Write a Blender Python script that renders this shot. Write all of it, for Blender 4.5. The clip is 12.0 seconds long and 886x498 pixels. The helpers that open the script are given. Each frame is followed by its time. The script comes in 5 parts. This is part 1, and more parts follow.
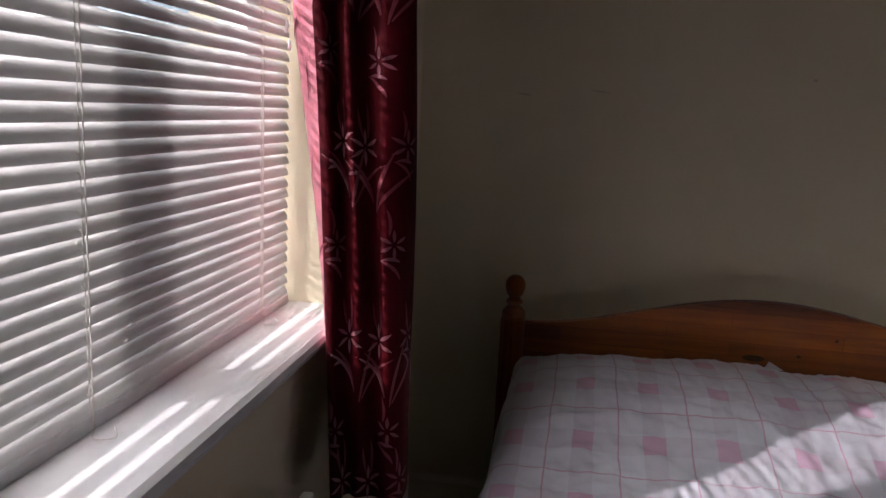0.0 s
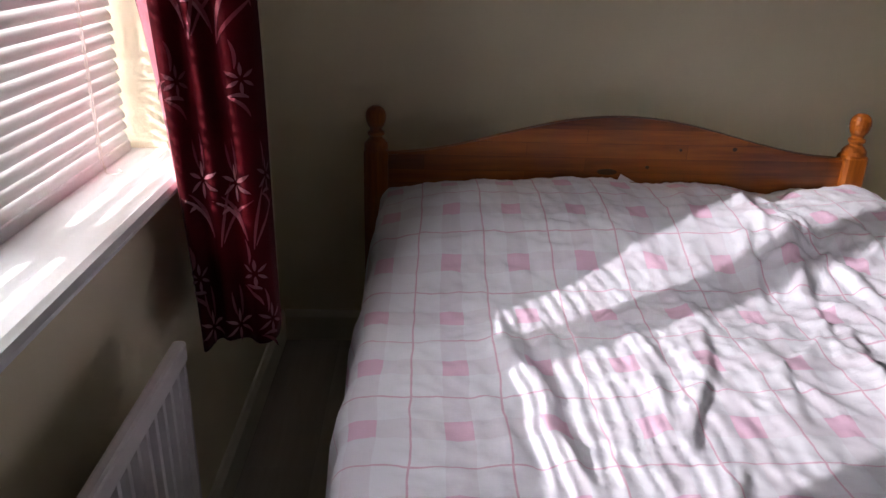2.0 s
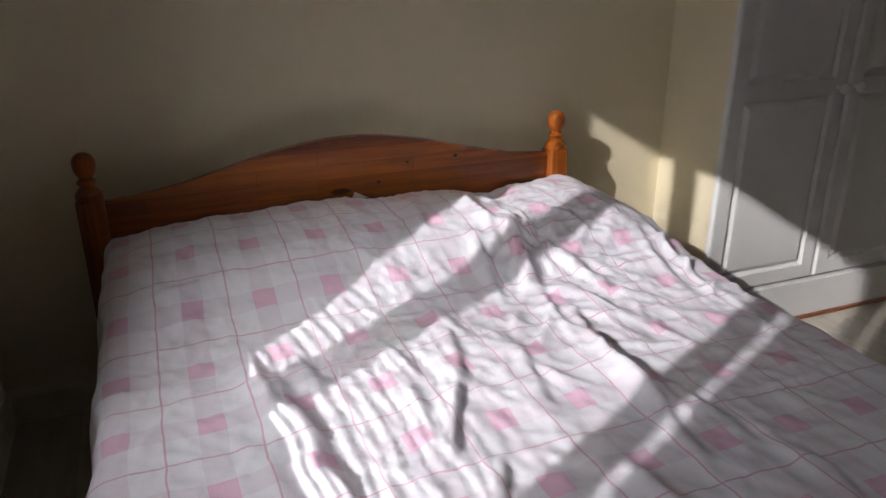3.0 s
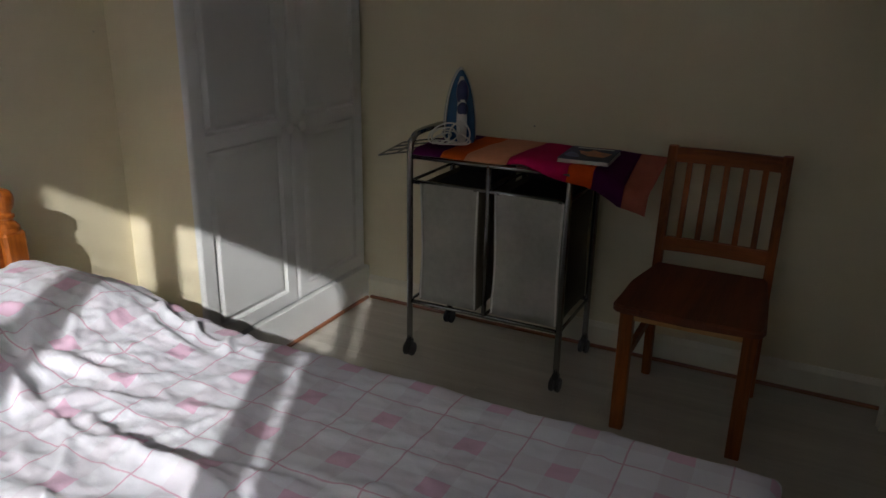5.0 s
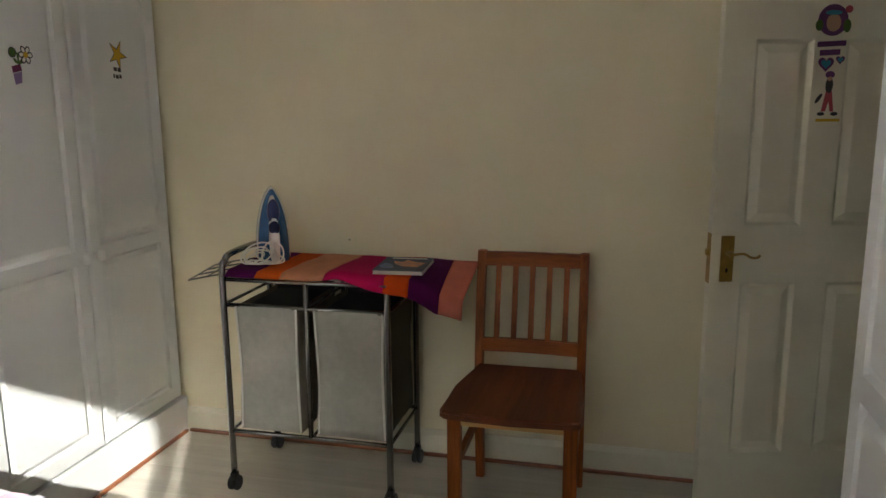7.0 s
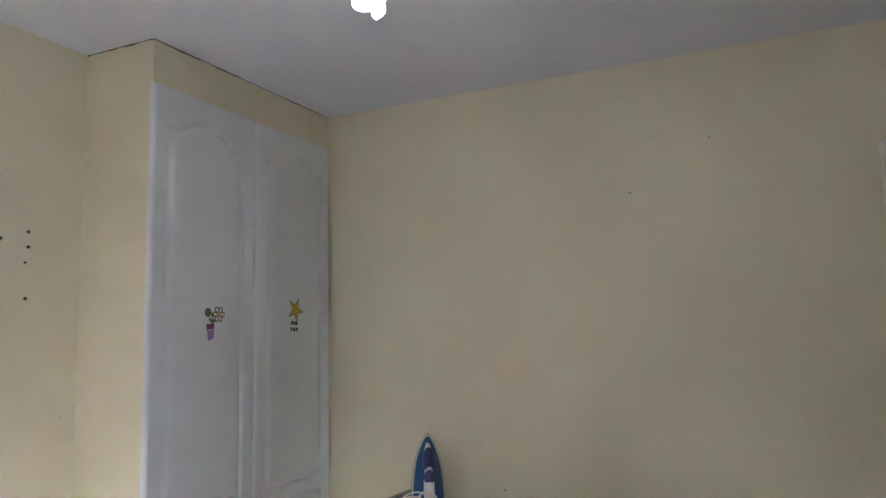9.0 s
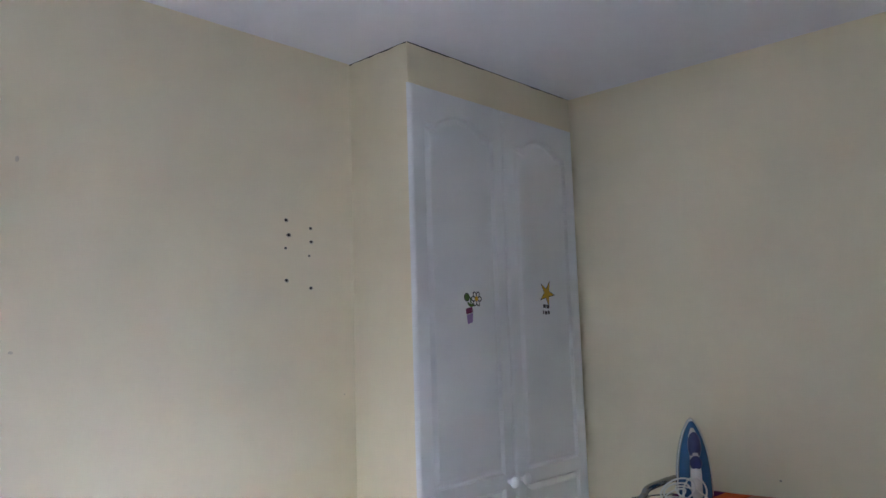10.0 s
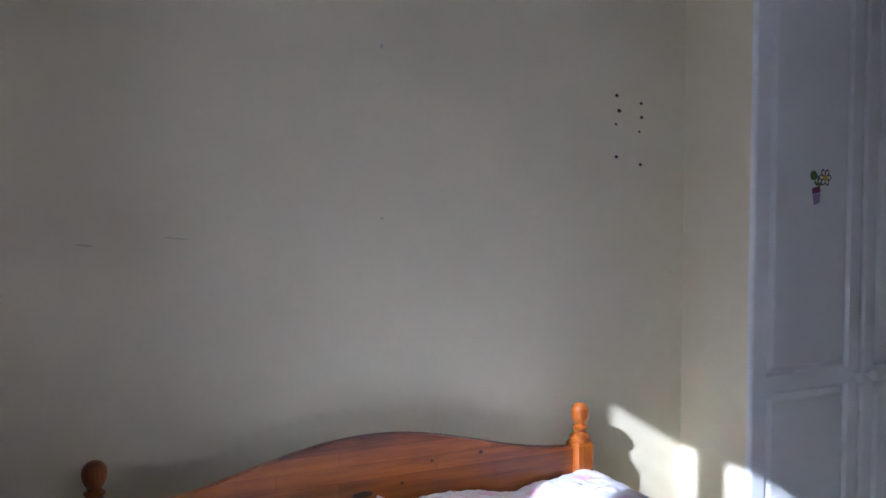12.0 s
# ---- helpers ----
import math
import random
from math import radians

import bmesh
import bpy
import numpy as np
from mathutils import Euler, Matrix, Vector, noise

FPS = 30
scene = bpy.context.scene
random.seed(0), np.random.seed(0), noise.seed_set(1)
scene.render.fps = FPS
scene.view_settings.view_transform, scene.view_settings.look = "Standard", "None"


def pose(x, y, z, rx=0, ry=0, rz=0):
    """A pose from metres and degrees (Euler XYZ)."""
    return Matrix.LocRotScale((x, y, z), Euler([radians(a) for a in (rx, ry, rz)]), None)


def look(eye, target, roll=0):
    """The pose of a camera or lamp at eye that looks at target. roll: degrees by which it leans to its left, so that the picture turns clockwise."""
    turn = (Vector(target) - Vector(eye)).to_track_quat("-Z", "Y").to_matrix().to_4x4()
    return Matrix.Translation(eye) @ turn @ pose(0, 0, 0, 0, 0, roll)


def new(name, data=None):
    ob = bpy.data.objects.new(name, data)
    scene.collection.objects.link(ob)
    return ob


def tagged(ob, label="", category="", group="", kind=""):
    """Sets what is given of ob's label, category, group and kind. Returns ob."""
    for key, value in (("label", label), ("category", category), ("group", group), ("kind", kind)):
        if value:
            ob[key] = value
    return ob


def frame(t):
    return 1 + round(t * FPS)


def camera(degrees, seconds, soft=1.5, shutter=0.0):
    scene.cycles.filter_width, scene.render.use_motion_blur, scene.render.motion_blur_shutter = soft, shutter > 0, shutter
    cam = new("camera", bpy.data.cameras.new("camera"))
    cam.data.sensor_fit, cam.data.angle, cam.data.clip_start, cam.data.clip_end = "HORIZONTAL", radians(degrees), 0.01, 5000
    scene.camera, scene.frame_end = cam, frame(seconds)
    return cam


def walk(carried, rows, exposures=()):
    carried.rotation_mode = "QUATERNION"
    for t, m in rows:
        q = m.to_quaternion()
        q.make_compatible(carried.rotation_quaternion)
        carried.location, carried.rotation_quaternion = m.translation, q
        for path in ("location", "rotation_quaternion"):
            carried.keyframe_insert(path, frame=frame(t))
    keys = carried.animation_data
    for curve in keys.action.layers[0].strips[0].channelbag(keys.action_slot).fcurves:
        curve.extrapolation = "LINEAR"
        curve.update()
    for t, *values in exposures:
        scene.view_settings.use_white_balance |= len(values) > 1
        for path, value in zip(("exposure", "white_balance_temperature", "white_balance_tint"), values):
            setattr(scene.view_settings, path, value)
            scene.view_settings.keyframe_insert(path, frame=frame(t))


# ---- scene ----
cam = camera(61.2, 12.0)
PATH = [
    (0, (0.447, 0.28, 1.258), (0.134, 2.221, 0.894), 2.8),
    (0.5, (0.44, 0.26, 1.251), (0.213, 2.19, 0.781), 2.6),
    (1, (0.445, 0.279, 1.232), (0.274, 2.152, 0.552), 2.9),
    (1.5, (0.444, 0.284, 1.215), (0.282, 2.129, 0.46), 2.3),
    (2, (0.454, 0.302, 1.245), (0.514, 2.147, 0.474), 1.6),
    (2.5, (0.458, 0.31, 1.268), (0.812, 2.123, 0.502), 0.9),
    (3, (0.489, 0.314, 1.277), (1.177, 2.042, 0.541), -0.1),
    (3.5, (0.491, 0.295, 1.312), (1.482, 1.875, 0.59), 1.1),
    (3.7, (0.505, 0.296, 1.302), (1.59, 1.816, 0.586), 0.3),
    (5.3, (0.48, 0.437, 1.343), (2.234, 1.155, 0.703), 1.0),
    (5.5, (0.493, 0.433, 1.344), (2.27, 1.092, 0.706), 0.7),
    (6, (0.504, 0.416, 1.33), (2.333, 0.938, 0.71), 0.5),
    (6.5, (0.524, 0.385, 1.332), (2.381, 0.831, 0.739), 0.0),
    (7, (0.51, 0.383, 1.359), (2.42, 0.843, 0.985), -0.4),
    (7.25, (0.5255, 0.3685, 1.3505), (2.4375, 0.8865, 1.136), -0.6),
    (7.5, (0.541, 0.354, 1.342), (2.455, 0.93, 1.287), -0.8),
    (7.7, (0.538, 0.354, 1.346), (2.442, 0.966, 1.398), -0.8),
    (9.3, (0.493, 0.357, 1.411), (2.229, 1.308, 1.699), -1.4),
    (9.5, (0.495, 0.374, 1.407), (2.158, 1.451, 1.68), -1.2),
    (10, (0.452, 0.412, 1.395), (1.905, 1.767, 1.624), -1.8),
    (10.5, (0.406, 0.447, 1.391), (1.658, 1.995, 1.572), -1.7),
    (11, (0.346, 0.487, 1.375), (1.377, 2.193, 1.534), -1.3),
    (11.5, (0.339, 0.447, 1.376), (1.167, 2.264, 1.494), -0.1),
    (12, (0.367, 0.432, 1.378), (1.178, 2.259, 1.303), 0.1),
]
walk(cam, [(t, look(eye, target, roll)) for t, eye, target, roll in PATH],
     exposures=[(0.0, 0.2, 6070, 22), (0.5, 0.55, 6020, 22), (1.0, 0.77, 5990, 21), (2.0, 1.01, 6100, 20), (3.0, 1.07, 6190, 16), (3.7, 0.83, 6110, 14), (5.3, 1.2, 6070, 10),
                (6.0, 1.92, 6220, 9), (6.5, 2.45, 6370, 9), (7.0, 2.8, 6370, 7), (7.7, 3.18, 6020, 5), (9.3, 3.07, 5340, 10), (10.5, 2.79, 5000, 13), (11.0, 2.5, 5010, 14), (12.0, 2.2, 4880, 16)])

# ---- light ----
SUN_WAY = Vector((1.0, 0.51, -0.60)).normalized()
world = bpy.data.worlds.new("sky")
scene.world = world
world.use_nodes = True
wn = world.node_tree.nodes
sky = wn.new("ShaderNodeTexSky")
sky.sky_type = "NISHITA"
sky.sun_disc = False
sky.sun_elevation = math.asin(-SUN_WAY.z)
sky.sun_rotation = math.atan2(-SUN_WAY.x, -SUN_WAY.y)
world.node_tree.links.new(sky.outputs[0], wn["Background"].inputs[0])
wn["Background"].inputs[1].default_value = 0.15
sun = new("sun", bpy.data.lights.new("sun", "SUN"))
sun.data.energy, sun.data.angle, sun.data.color = 4.3, radians(0.75), (1.0, 0.95, 0.88)
sun.matrix_world = look((-6, -3, 5), Vector((-6, -3, 5)) + SUN_WAY)
daylight = new("window_daylight", bpy.data.lights.new("window_daylight", "AREA"))
daylight.data.shape, daylight.data.size, daylight.data.size_y = "RECTANGLE", 1.3, 1.1
daylight.data.energy, daylight.data.color = 1.5, (0.92, 0.96, 1.0)
daylight.matrix_world = look((-0.36, 0.98, 1.44), (1.0, 0.98, 1.44))

# ---- materials ----
def material(name, color, rough=0.6, metal=0.0, spread=0.06, scale=6.0, bump=0.0, bump_scale=80.0, coat=0.0, random_by=""):
    m = bpy.data.materials.new(name)
    m.use_nodes = True
    nt = m.node_tree
    b = nt.nodes["Principled BSDF"]
    b.inputs["Roughness"].default_value = rough
    b.inputs["Metallic"].default_value = metal
    b.inputs["Coat Weight"].default_value = coat
    tc = nt.nodes.new("ShaderNodeTexCoord")
    n1 = nt.nodes.new("ShaderNodeTexNoise")
    n1.inputs["Scale"].default_value, n1.inputs["Detail"].default_value = scale, 6
    n2 = nt.nodes.new("ShaderNodeTexNoise")
    n2.inputs["Scale"].default_value, n2.inputs["Detail"].default_value = scale * 9, 4
    for n in (n1, n2):
        nt.links.new(tc.outputs["Object"], n.inputs["Vector"])
    add = nt.nodes.new("ShaderNodeMath")
    add.operation = "MULTIPLY_ADD"
    nt.links.new(n2.outputs["Fac"], add.inputs[0])
    add.inputs[1].default_value = 0.4
    nt.links.new(n1.outputs["Fac"], add.inputs[2])
    ramp = nt.nodes.new("ShaderNodeValToRGB")
    ramp.color_ramp.elements[0].position, ramp.color_ramp.elements[1].position = 0.4, 1.0
    ramp.color_ramp.elements[0].color = (*[c * (1 - spread) for c in color], 1)
    ramp.color_ramp.elements[1].color = (*[min(1, c * (1 + spread)) for c in color], 1)
    nt.links.new(add.outputs[0], ramp.inputs[0])
    out = ramp.outputs[0]
    if random_by:
        oi = nt.nodes.new("ShaderNodeObjectInfo")
        hs = nt.nodes.new("ShaderNodeHueSaturation")
        mr = nt.nodes.new("ShaderNodeMapRange")
        mr.inputs["To Min"].default_value, mr.inputs["To Max"].default_value = 0.88, 1.1
        nt.links.new(oi.outputs["Random"], mr.inputs["Value"])
        nt.links.new(mr.outputs[0], hs.inputs["Value"])
        nt.links.new(out, hs.inputs["Color"])
        out = hs.outputs[0]
    nt.links.new(out, b.inputs["Base Color"])
    rr = nt.nodes.new("ShaderNodeMapRange")
    rr.inputs["To Min"].default_value, rr.inputs["To Max"].default_value = max(0, rough - 0.08), min(1, rough + 0.08)
    nt.links.new(n1.outputs["Fac"], rr.inputs["Value"])
    nt.links.new(rr.outputs[0], b.inputs["Roughness"])
    if bump:
        nb = nt.nodes.new("ShaderNodeTexNoise")
        nb.inputs["Scale"].default_value, nb.inputs["Detail"].default_value = bump_scale, 4
        nt.links.new(tc.outputs["Object"], nb.inputs["Vector"])
        bp = nt.nodes.new("ShaderNodeBump")
        bp.inputs["Strength"].default_value, bp.inputs["Distance"].default_value = bump, 0.004
        nt.links.new(nb.outputs["Fac"], bp.inputs["Height"])
        nt.links.new(bp.outputs[0], b.inputs["Normal"])
    return m


def wood(name, dark, light, axis, rough=0.3, coat=0.3, rings=9.0):
    """Grain runs along the given axis (0, 1 or 2) of the object's own space."""
    m = bpy.data.materials.new(name)
    m.use_nodes = True
    nt = m.node_tree
    b = nt.nodes["Principled BSDF"]
    b.inputs["Roughness"].default_value, b.inputs["Coat Weight"].default_value = rough, coat
    b.inputs["Coat Roughness"].default_value = 0.2
    tc, mp = nt.nodes.new("ShaderNodeTexCoord"), nt.nodes.new("ShaderNodeMapping")
    oi = nt.nodes.new("ShaderNodeObjectInfo")
    va = nt.nodes.new("ShaderNodeVectorMath")
    va.operation = "ADD"
    sc = [1.0, 1.0, 1.0]
    sc[axis] = 0.07
    mp.inputs["Scale"].default_value = sc
    nt.links.new(tc.outputs["Object"], mp.inputs["Vector"])
    nt.links.new(mp.outputs[0], va.inputs[0])
    nt.links.new(oi.outputs["Random"], va.inputs[1])
    n1, n2 = nt.nodes.new("ShaderNodeTexNoise"), nt.nodes.new("ShaderNodeTexNoise")
    n1.inputs["Scale"].default_value, n1.inputs["Detail"].default_value, n1.inputs["Distortion"].default_value = rings, 5, 1.2
    n2.inputs["Scale"].default_value, n2.inputs["Detail"].default_value = rings * 12, 3
    for n in (n1, n2):
        nt.links.new(va.outputs[0], n.inputs["Vector"])
    mx = nt.nodes.new("ShaderNodeMath")
    mx.operation = "MULTIPLY_ADD"
    nt.links.new(n2.outputs["Fac"], mx.inputs[0])
    mx.inputs[1].default_value = 0.35
    nt.links.new(n1.outputs["Fac"], mx.inputs[2])
    ramp = nt.nodes.new("ShaderNodeValToRGB")
    ramp.color_ramp.elements[0].position, ramp.color_ramp.elements[1].position = 0.45, 0.85
    ramp.color_ramp.elements[0].color, ramp.color_ramp.elements[1].color = (*dark, 1), (*light, 1)
    nt.links.new(mx.outputs[0], ramp.inputs[0])
    nt.links.new(ramp.outputs[0], b.inputs["Base Color"])
    bp = nt.nodes.new("ShaderNodeBump")
    bp.inputs["Strength"].default_value, bp.inputs["Distance"].default_value = 0.15, 0.002
    nt.links.new(n2.outputs["Fac"], bp.inputs["Height"])
    nt.links.new(bp.outputs[0], b.inputs["Normal"])
    return m


M_WALL = material("cream_wall_paint", (0.79, 0.712, 0.505), 0.75, spread=0.035, scale=1.6, bump=0.12, bump_scale=140)
M_CEIL = material("ceiling_paint", (0.79, 0.78, 0.78), 0.8, spread=0.03, scale=2, bump=0.15, bump_scale=60)
M_WHITE = material("white_gloss_paint", (0.84, 0.84, 0.82), 0.3, spread=0.03, scale=3, bump=0.03, bump_scale=90)
M_CREAMWHITE = material("aged_white_paint", (0.80, 0.75, 0.60), 0.35, spread=0.05, scale=3, bump=0.05, bump_scale=60)
M_FOIL = material("white_foil_door", (0.785, 0.79, 0.775), 0.36, spread=0.02, scale=3, bump=0.02, bump_scale=300)
M_CARCASS = material("carcass_gap_shade", (0.10, 0.085, 0.07), 0.85, spread=0.3, scale=40)
M_PVC = material("white_pvc", (0.8, 0.8, 0.8), 0.35, spread=0.03)
M_SLAT = material("blind_slat", (0.74, 0.735, 0.72), 0.38, spread=0.05, scale=5)
nt = M_SLAT.node_tree
thin, both = nt.nodes.new("ShaderNodeBsdfTranslucent"), nt.nodes.new("ShaderNodeMixShader")
thin.inputs["Color"].default_value, both.inputs["Fac"].default_value = (0.88, 0.87, 0.85, 1), 0.15
nt.links.new(nt.nodes["Principled BSDF"].outputs[0], both.inputs[1])
nt.links.new(thin.outputs[0], both.inputs[2])
nt.links.new(both.outputs[0], nt.nodes["Material Output"].inputs["Surface"])
M_CORD = material("blind_cord", (0.72, 0.70, 0.64), 0.8)
M_RAD = material("radiator_enamel", (0.68, 0.66, 0.66), 0.35, spread=0.04)
M_CHROME = material("chrome_tube", (0.32, 0.32, 0.32), 0.22, 1.0, spread=0.05, scale=20)
M_BLACK = material("black_plastic", (0.015, 0.015, 0.016), 0.45)
M_CANVAS = material("beige_canvas", (0.43, 0.42, 0.365), 0.9, spread=0.2, scale=5, bump=0.5, bump_scale=500)
M_BAG_SIDE = material("dark_brown_bag_side", (0.13, 0.105, 0.07), 0.9, spread=0.2, scale=6, bump=0.5, bump_scale=500)
M_BAGIN = material("near_black_bag_inside", (0.022, 0.022, 0.028), 0.8)
M_BRASS = material("aged_brass", (0.42, 0.27, 0.08), 0.36, 1.0, spread=0.3, scale=30)
M_PINE_X = wood("orange_pine", (0.13, 0.024, 0.002), (0.46, 0.128, 0.010), 0, rough=0.36, coat=0.08)
nt = M_PINE_X.node_tree
tc, sp, cb = nt.nodes.new("ShaderNodeTexCoord"), nt.nodes.new("ShaderNodeSeparateXYZ"), nt.nodes.new("ShaderNodeCombineXYZ")
stave, mul = nt.nodes.new("ShaderNodeTexBrick"), nt.nodes.new("ShaderNodeMix")
nt.links.new(tc.outputs["Object"], sp.inputs[0])
nt.links.new(sp.outputs[0], cb.inputs[0])
nt.links.new(sp.outputs[2], cb.inputs[1])
nt.links.new(cb.outputs[0], stave.inputs["Vector"])
stave.inputs["Scale"].default_value, stave.inputs["Mortar Size"].default_value = 1.0, 0.0006
stave.inputs["Brick Width"].default_value, stave.inputs["Row Height"].default_value, stave.offset = 0.46, 0.042, 0.37
stave.inputs["Color1"].default_value, stave.inputs["Color2"].default_value, stave.inputs["Mortar"].default_value = (0.52, 0.47, 0.44, 1), (1.0, 1.0, 1.0, 1), (0.45, 0.4, 0.36, 1)
mul.data_type, mul.blend_type = "RGBA", "MULTIPLY"
mul.inputs["Factor"].default_value = 1.0
nt.links.new(nt.nodes["Color Ramp"].outputs[0], mul.inputs["A"])
nt.links.new(stave.outputs["Color"], mul.inputs["B"])
nt.links.new(mul.outputs["Result"], nt.nodes["Principled BSDF"].inputs["Base Color"])
M_PINE_Z = wood("orange_pine_upright", (0.13, 0.025, 0.002), (0.46, 0.128, 0.010), 2, rough=0.32, coat=0.15)
M_CHAIR_Z = wood("chair_wood_upright", (0.12, 0.027, 0.004), (0.36, 0.098, 0.012), 2, rough=0.55, coat=0.0, rings=14)
M_CHAIR_Y = wood("chair_wood_level", (0.12, 0.027, 0.004), (0.36, 0.098, 0.012), 1, rough=0.55, coat=0.0, rings=14)
M_SEAT = wood("chair_seat_wood", (0.085, 0.016, 0.003), (0.19, 0.042, 0.008), 0, rough=0.55, coat=0.0, rings=10)
for m in (M_CHAIR_Z, M_CHAIR_Y):
    m.node_tree.nodes["Principled BSDF"].inputs["Specular IOR Level"].default_value = 0.25
M_APRON = wood("pale_apron_wood", (0.45, 0.24, 0.07), (0.68, 0.40, 0.15), 1, rough=0.55, coat=0.0, rings=14)
M_STRIP = wood("brown_floor_strip", (0.16, 0.05, 0.016), (0.30, 0.10, 0.035), 1, rings=20)
M_MATTRESS = material("mattress_ticking", (0.6, 0.58, 0.55), 0.9, bump=0.3)
M_GRASS = material("outside_grass", (0.06, 0.09, 0.03), 0.9, spread=0.4, scale=0.5)
M_RENDER = material("outer_render", (0.5, 0.48, 0.44), 0.9, bump=0.4)
M_HOLE = material("dark_plug", (0.02, 0.018, 0.015), 0.9)
M_SCUFF = material("faint_scuff", (0.60, 0.54, 0.395), 0.85, spread=0.15, scale=60)
M_SMUDGE = material("grey_filler", (0.40, 0.365, 0.28), 0.9)


M_FLOOR = wood("pale_laminate", (0.52, 0.475, 0.395), (0.65, 0.605, 0.515), 1, rough=0.26, coat=0.2, rings=7)


def duvet_material():
    """White cotton with thin pink lines, faint bands and pink squares, laid out by the cloth's own UV in metres."""
    m = bpy.data.materials.new("pink_check_cotton")
    m.use_nodes = True
    nt = m.node_tree
    b = nt.nodes["Principled BSDF"]
    b.inputs["Roughness"].default_value = 0.85
    b.inputs["Sheen Weight"].default_value = 0.15
    uv = nt.nodes.new("ShaderNodeUVMap")
    uv.uv_map = "cloth"
    wob = nt.nodes.new("ShaderNodeTexNoise")
    wob.inputs["Scale"].default_value = 9.0
    nt.links.new(uv.outputs[0], wob.inputs["Vector"])
    wm = nt.nodes.new("ShaderNodeVectorMath")
    wm.operation = "MULTIPLY_ADD"
    nt.links.new(wob.outputs["Color"], wm.inputs[0])
    wm.inputs[1].default_value = (0.016, 0.016, 0)
    nt.links.new(uv.outputs[0], wm.inputs[2])
    sep = nt.nodes.new("ShaderNodeSeparateXYZ")
    nt.links.new(wm.outputs[0], sep.inputs[0])

    def op(kind, a, c=None, d=None):
        n = nt.nodes.new("ShaderNodeMath")
        n.operation = kind
        for k, v in enumerate((a, c, d)):
            if v is None:
                continue
            if isinstance(v, float):
                n.inputs[k].default_value = v
            else:
                nt.links.new(v, n.inputs[k])
        return n.outputs[0]

    lines, bands = [], []
    for k, (pitch, start, half) in enumerate(((0.160, 0.449, 0.024), (0.190, 1.422, 0.026))):
        f = op("FRACT", op("DIVIDE", op("SUBTRACT", sep.outputs[k], start), pitch))
        away = op("MULTIPLY", op("ABSOLUTE", op("SUBTRACT", f, 0.5)), pitch)
        lines.append(op("GREATER_THAN", away, pitch / 2 - 0.0018))
        bands.append(op("LESS_THAN", away, half))
    line = op("MAXIMUM", lines[0], lines[1])
    square = op("MULTIPLY", bands[0], bands[1])
    band = op("MAXIMUM", bands[0], bands[1])
    soft = nt.nodes.new("ShaderNodeTexNoise")
    soft.inputs["Scale"].default_value = 3.0
    nt.links.new(uv.outputs[0], soft.inputs["Vector"])
    base = nt.nodes.new("ShaderNodeMix")
    base.data_type = "RGBA"
    base.inputs["A"].default_value, base.inputs["B"].default_value = (0.80, 0.80, 0.87, 1), (0.84, 0.84, 0.90, 1)
    nt.links.new(soft.outputs["Fac"], base.inputs["Factor"])
    prev = base.outputs["Result"]
    for mask, col, amount in ((band, (0.72, 0.67, 0.74, 1), 0.50), (square, (0.76, 0.42, 0.60, 1), 0.70), (line, (0.62, 0.25, 0.40, 1), 0.58)):
        mx = nt.nodes.new("ShaderNodeMix")
        mx.data_type = "RGBA"
        nt.links.new(op("MULTIPLY", mask, amount), mx.inputs["Factor"])
        nt.links.new(prev, mx.inputs["A"])
        mx.inputs["B"].default_value = col
        prev = mx.outputs["Result"]
    nt.links.new(prev, b.inputs["Base Color"])
    nb = nt.nodes.new("ShaderNodeTexNoise")
    nb.inputs["Scale"].default_value, nb.inputs["Detail"].default_value = 28, 6
    nt.links.new(uv.outputs[0], nb.inputs["Vector"])
    bp = nt.nodes.new("ShaderNodeBump")
    bp.inputs["Strength"].default_value, bp.inputs["Distance"].default_value = 0.22, 0.008
    nt.links.new(nb.outputs["Fac"], bp.inputs["Height"])
    nt.links.new(bp.outputs[0], b.inputs["Normal"])
    return m


M_DUVET = duvet_material()


def plain(name, color, rough=0.5):
    return material(name, color, rough, spread=0.05, scale=30)


# ---- mesh helpers ----
def mesh_object(name, bm, mat, parent=None, label="", smooth=False):
    me = bpy.data.meshes.new(name)
    bmesh.ops.recalc_face_normals(bm, faces=bm.faces)
    bm.to_mesh(me)
    bm.free()
    if smooth:
        me.polygons.foreach_set("use_smooth", [True] * len(me.polygons))
    for one in (mat if isinstance(mat, (list, tuple)) else (mat,)):
        me.materials.append(one)
    ob = new(name, me)
    if parent:
        ob.parent = parent
        ob.matrix_parent_inverse = parent.matrix_world.inverted()
    if label:
        tagged(ob, label)
    return ob


def part(name, bm, mat, parent, label="", smooth=False):
    return mesh_object(name, bm, mat, parent, label, smooth)


def thing(name, at, label, category, group="", kind=""):
    ob = new(name)
    ob.matrix_world = Matrix.Translation(at) if not isinstance(at, Matrix) else at
    bpy.context.view_layer.update()
    ob.empty_display_size = 0.1
    return tagged(ob, label, category, group, kind)


def box(lo, hi, bevel=0.0, bm=None, seg=2):
    bm = bm or bmesh.new()
    made = bmesh.ops.create_cube(bm, size=1)["verts"]
    c = [(a + b) / 2 for a, b in zip(lo, hi)]
    d = [abs(b - a) for a, b in zip(lo, hi)]
    for v in made:
        v.co = Vector([c[k] + v.co[k] * d[k] for k in range(3)])
    if bevel:
        edges = list({e for v in made for e in v.link_edges})
        bmesh.ops.bevel(bm, geom=edges, offset=bevel, segments=seg, affect="EDGES", profile=0.5)
    return bm


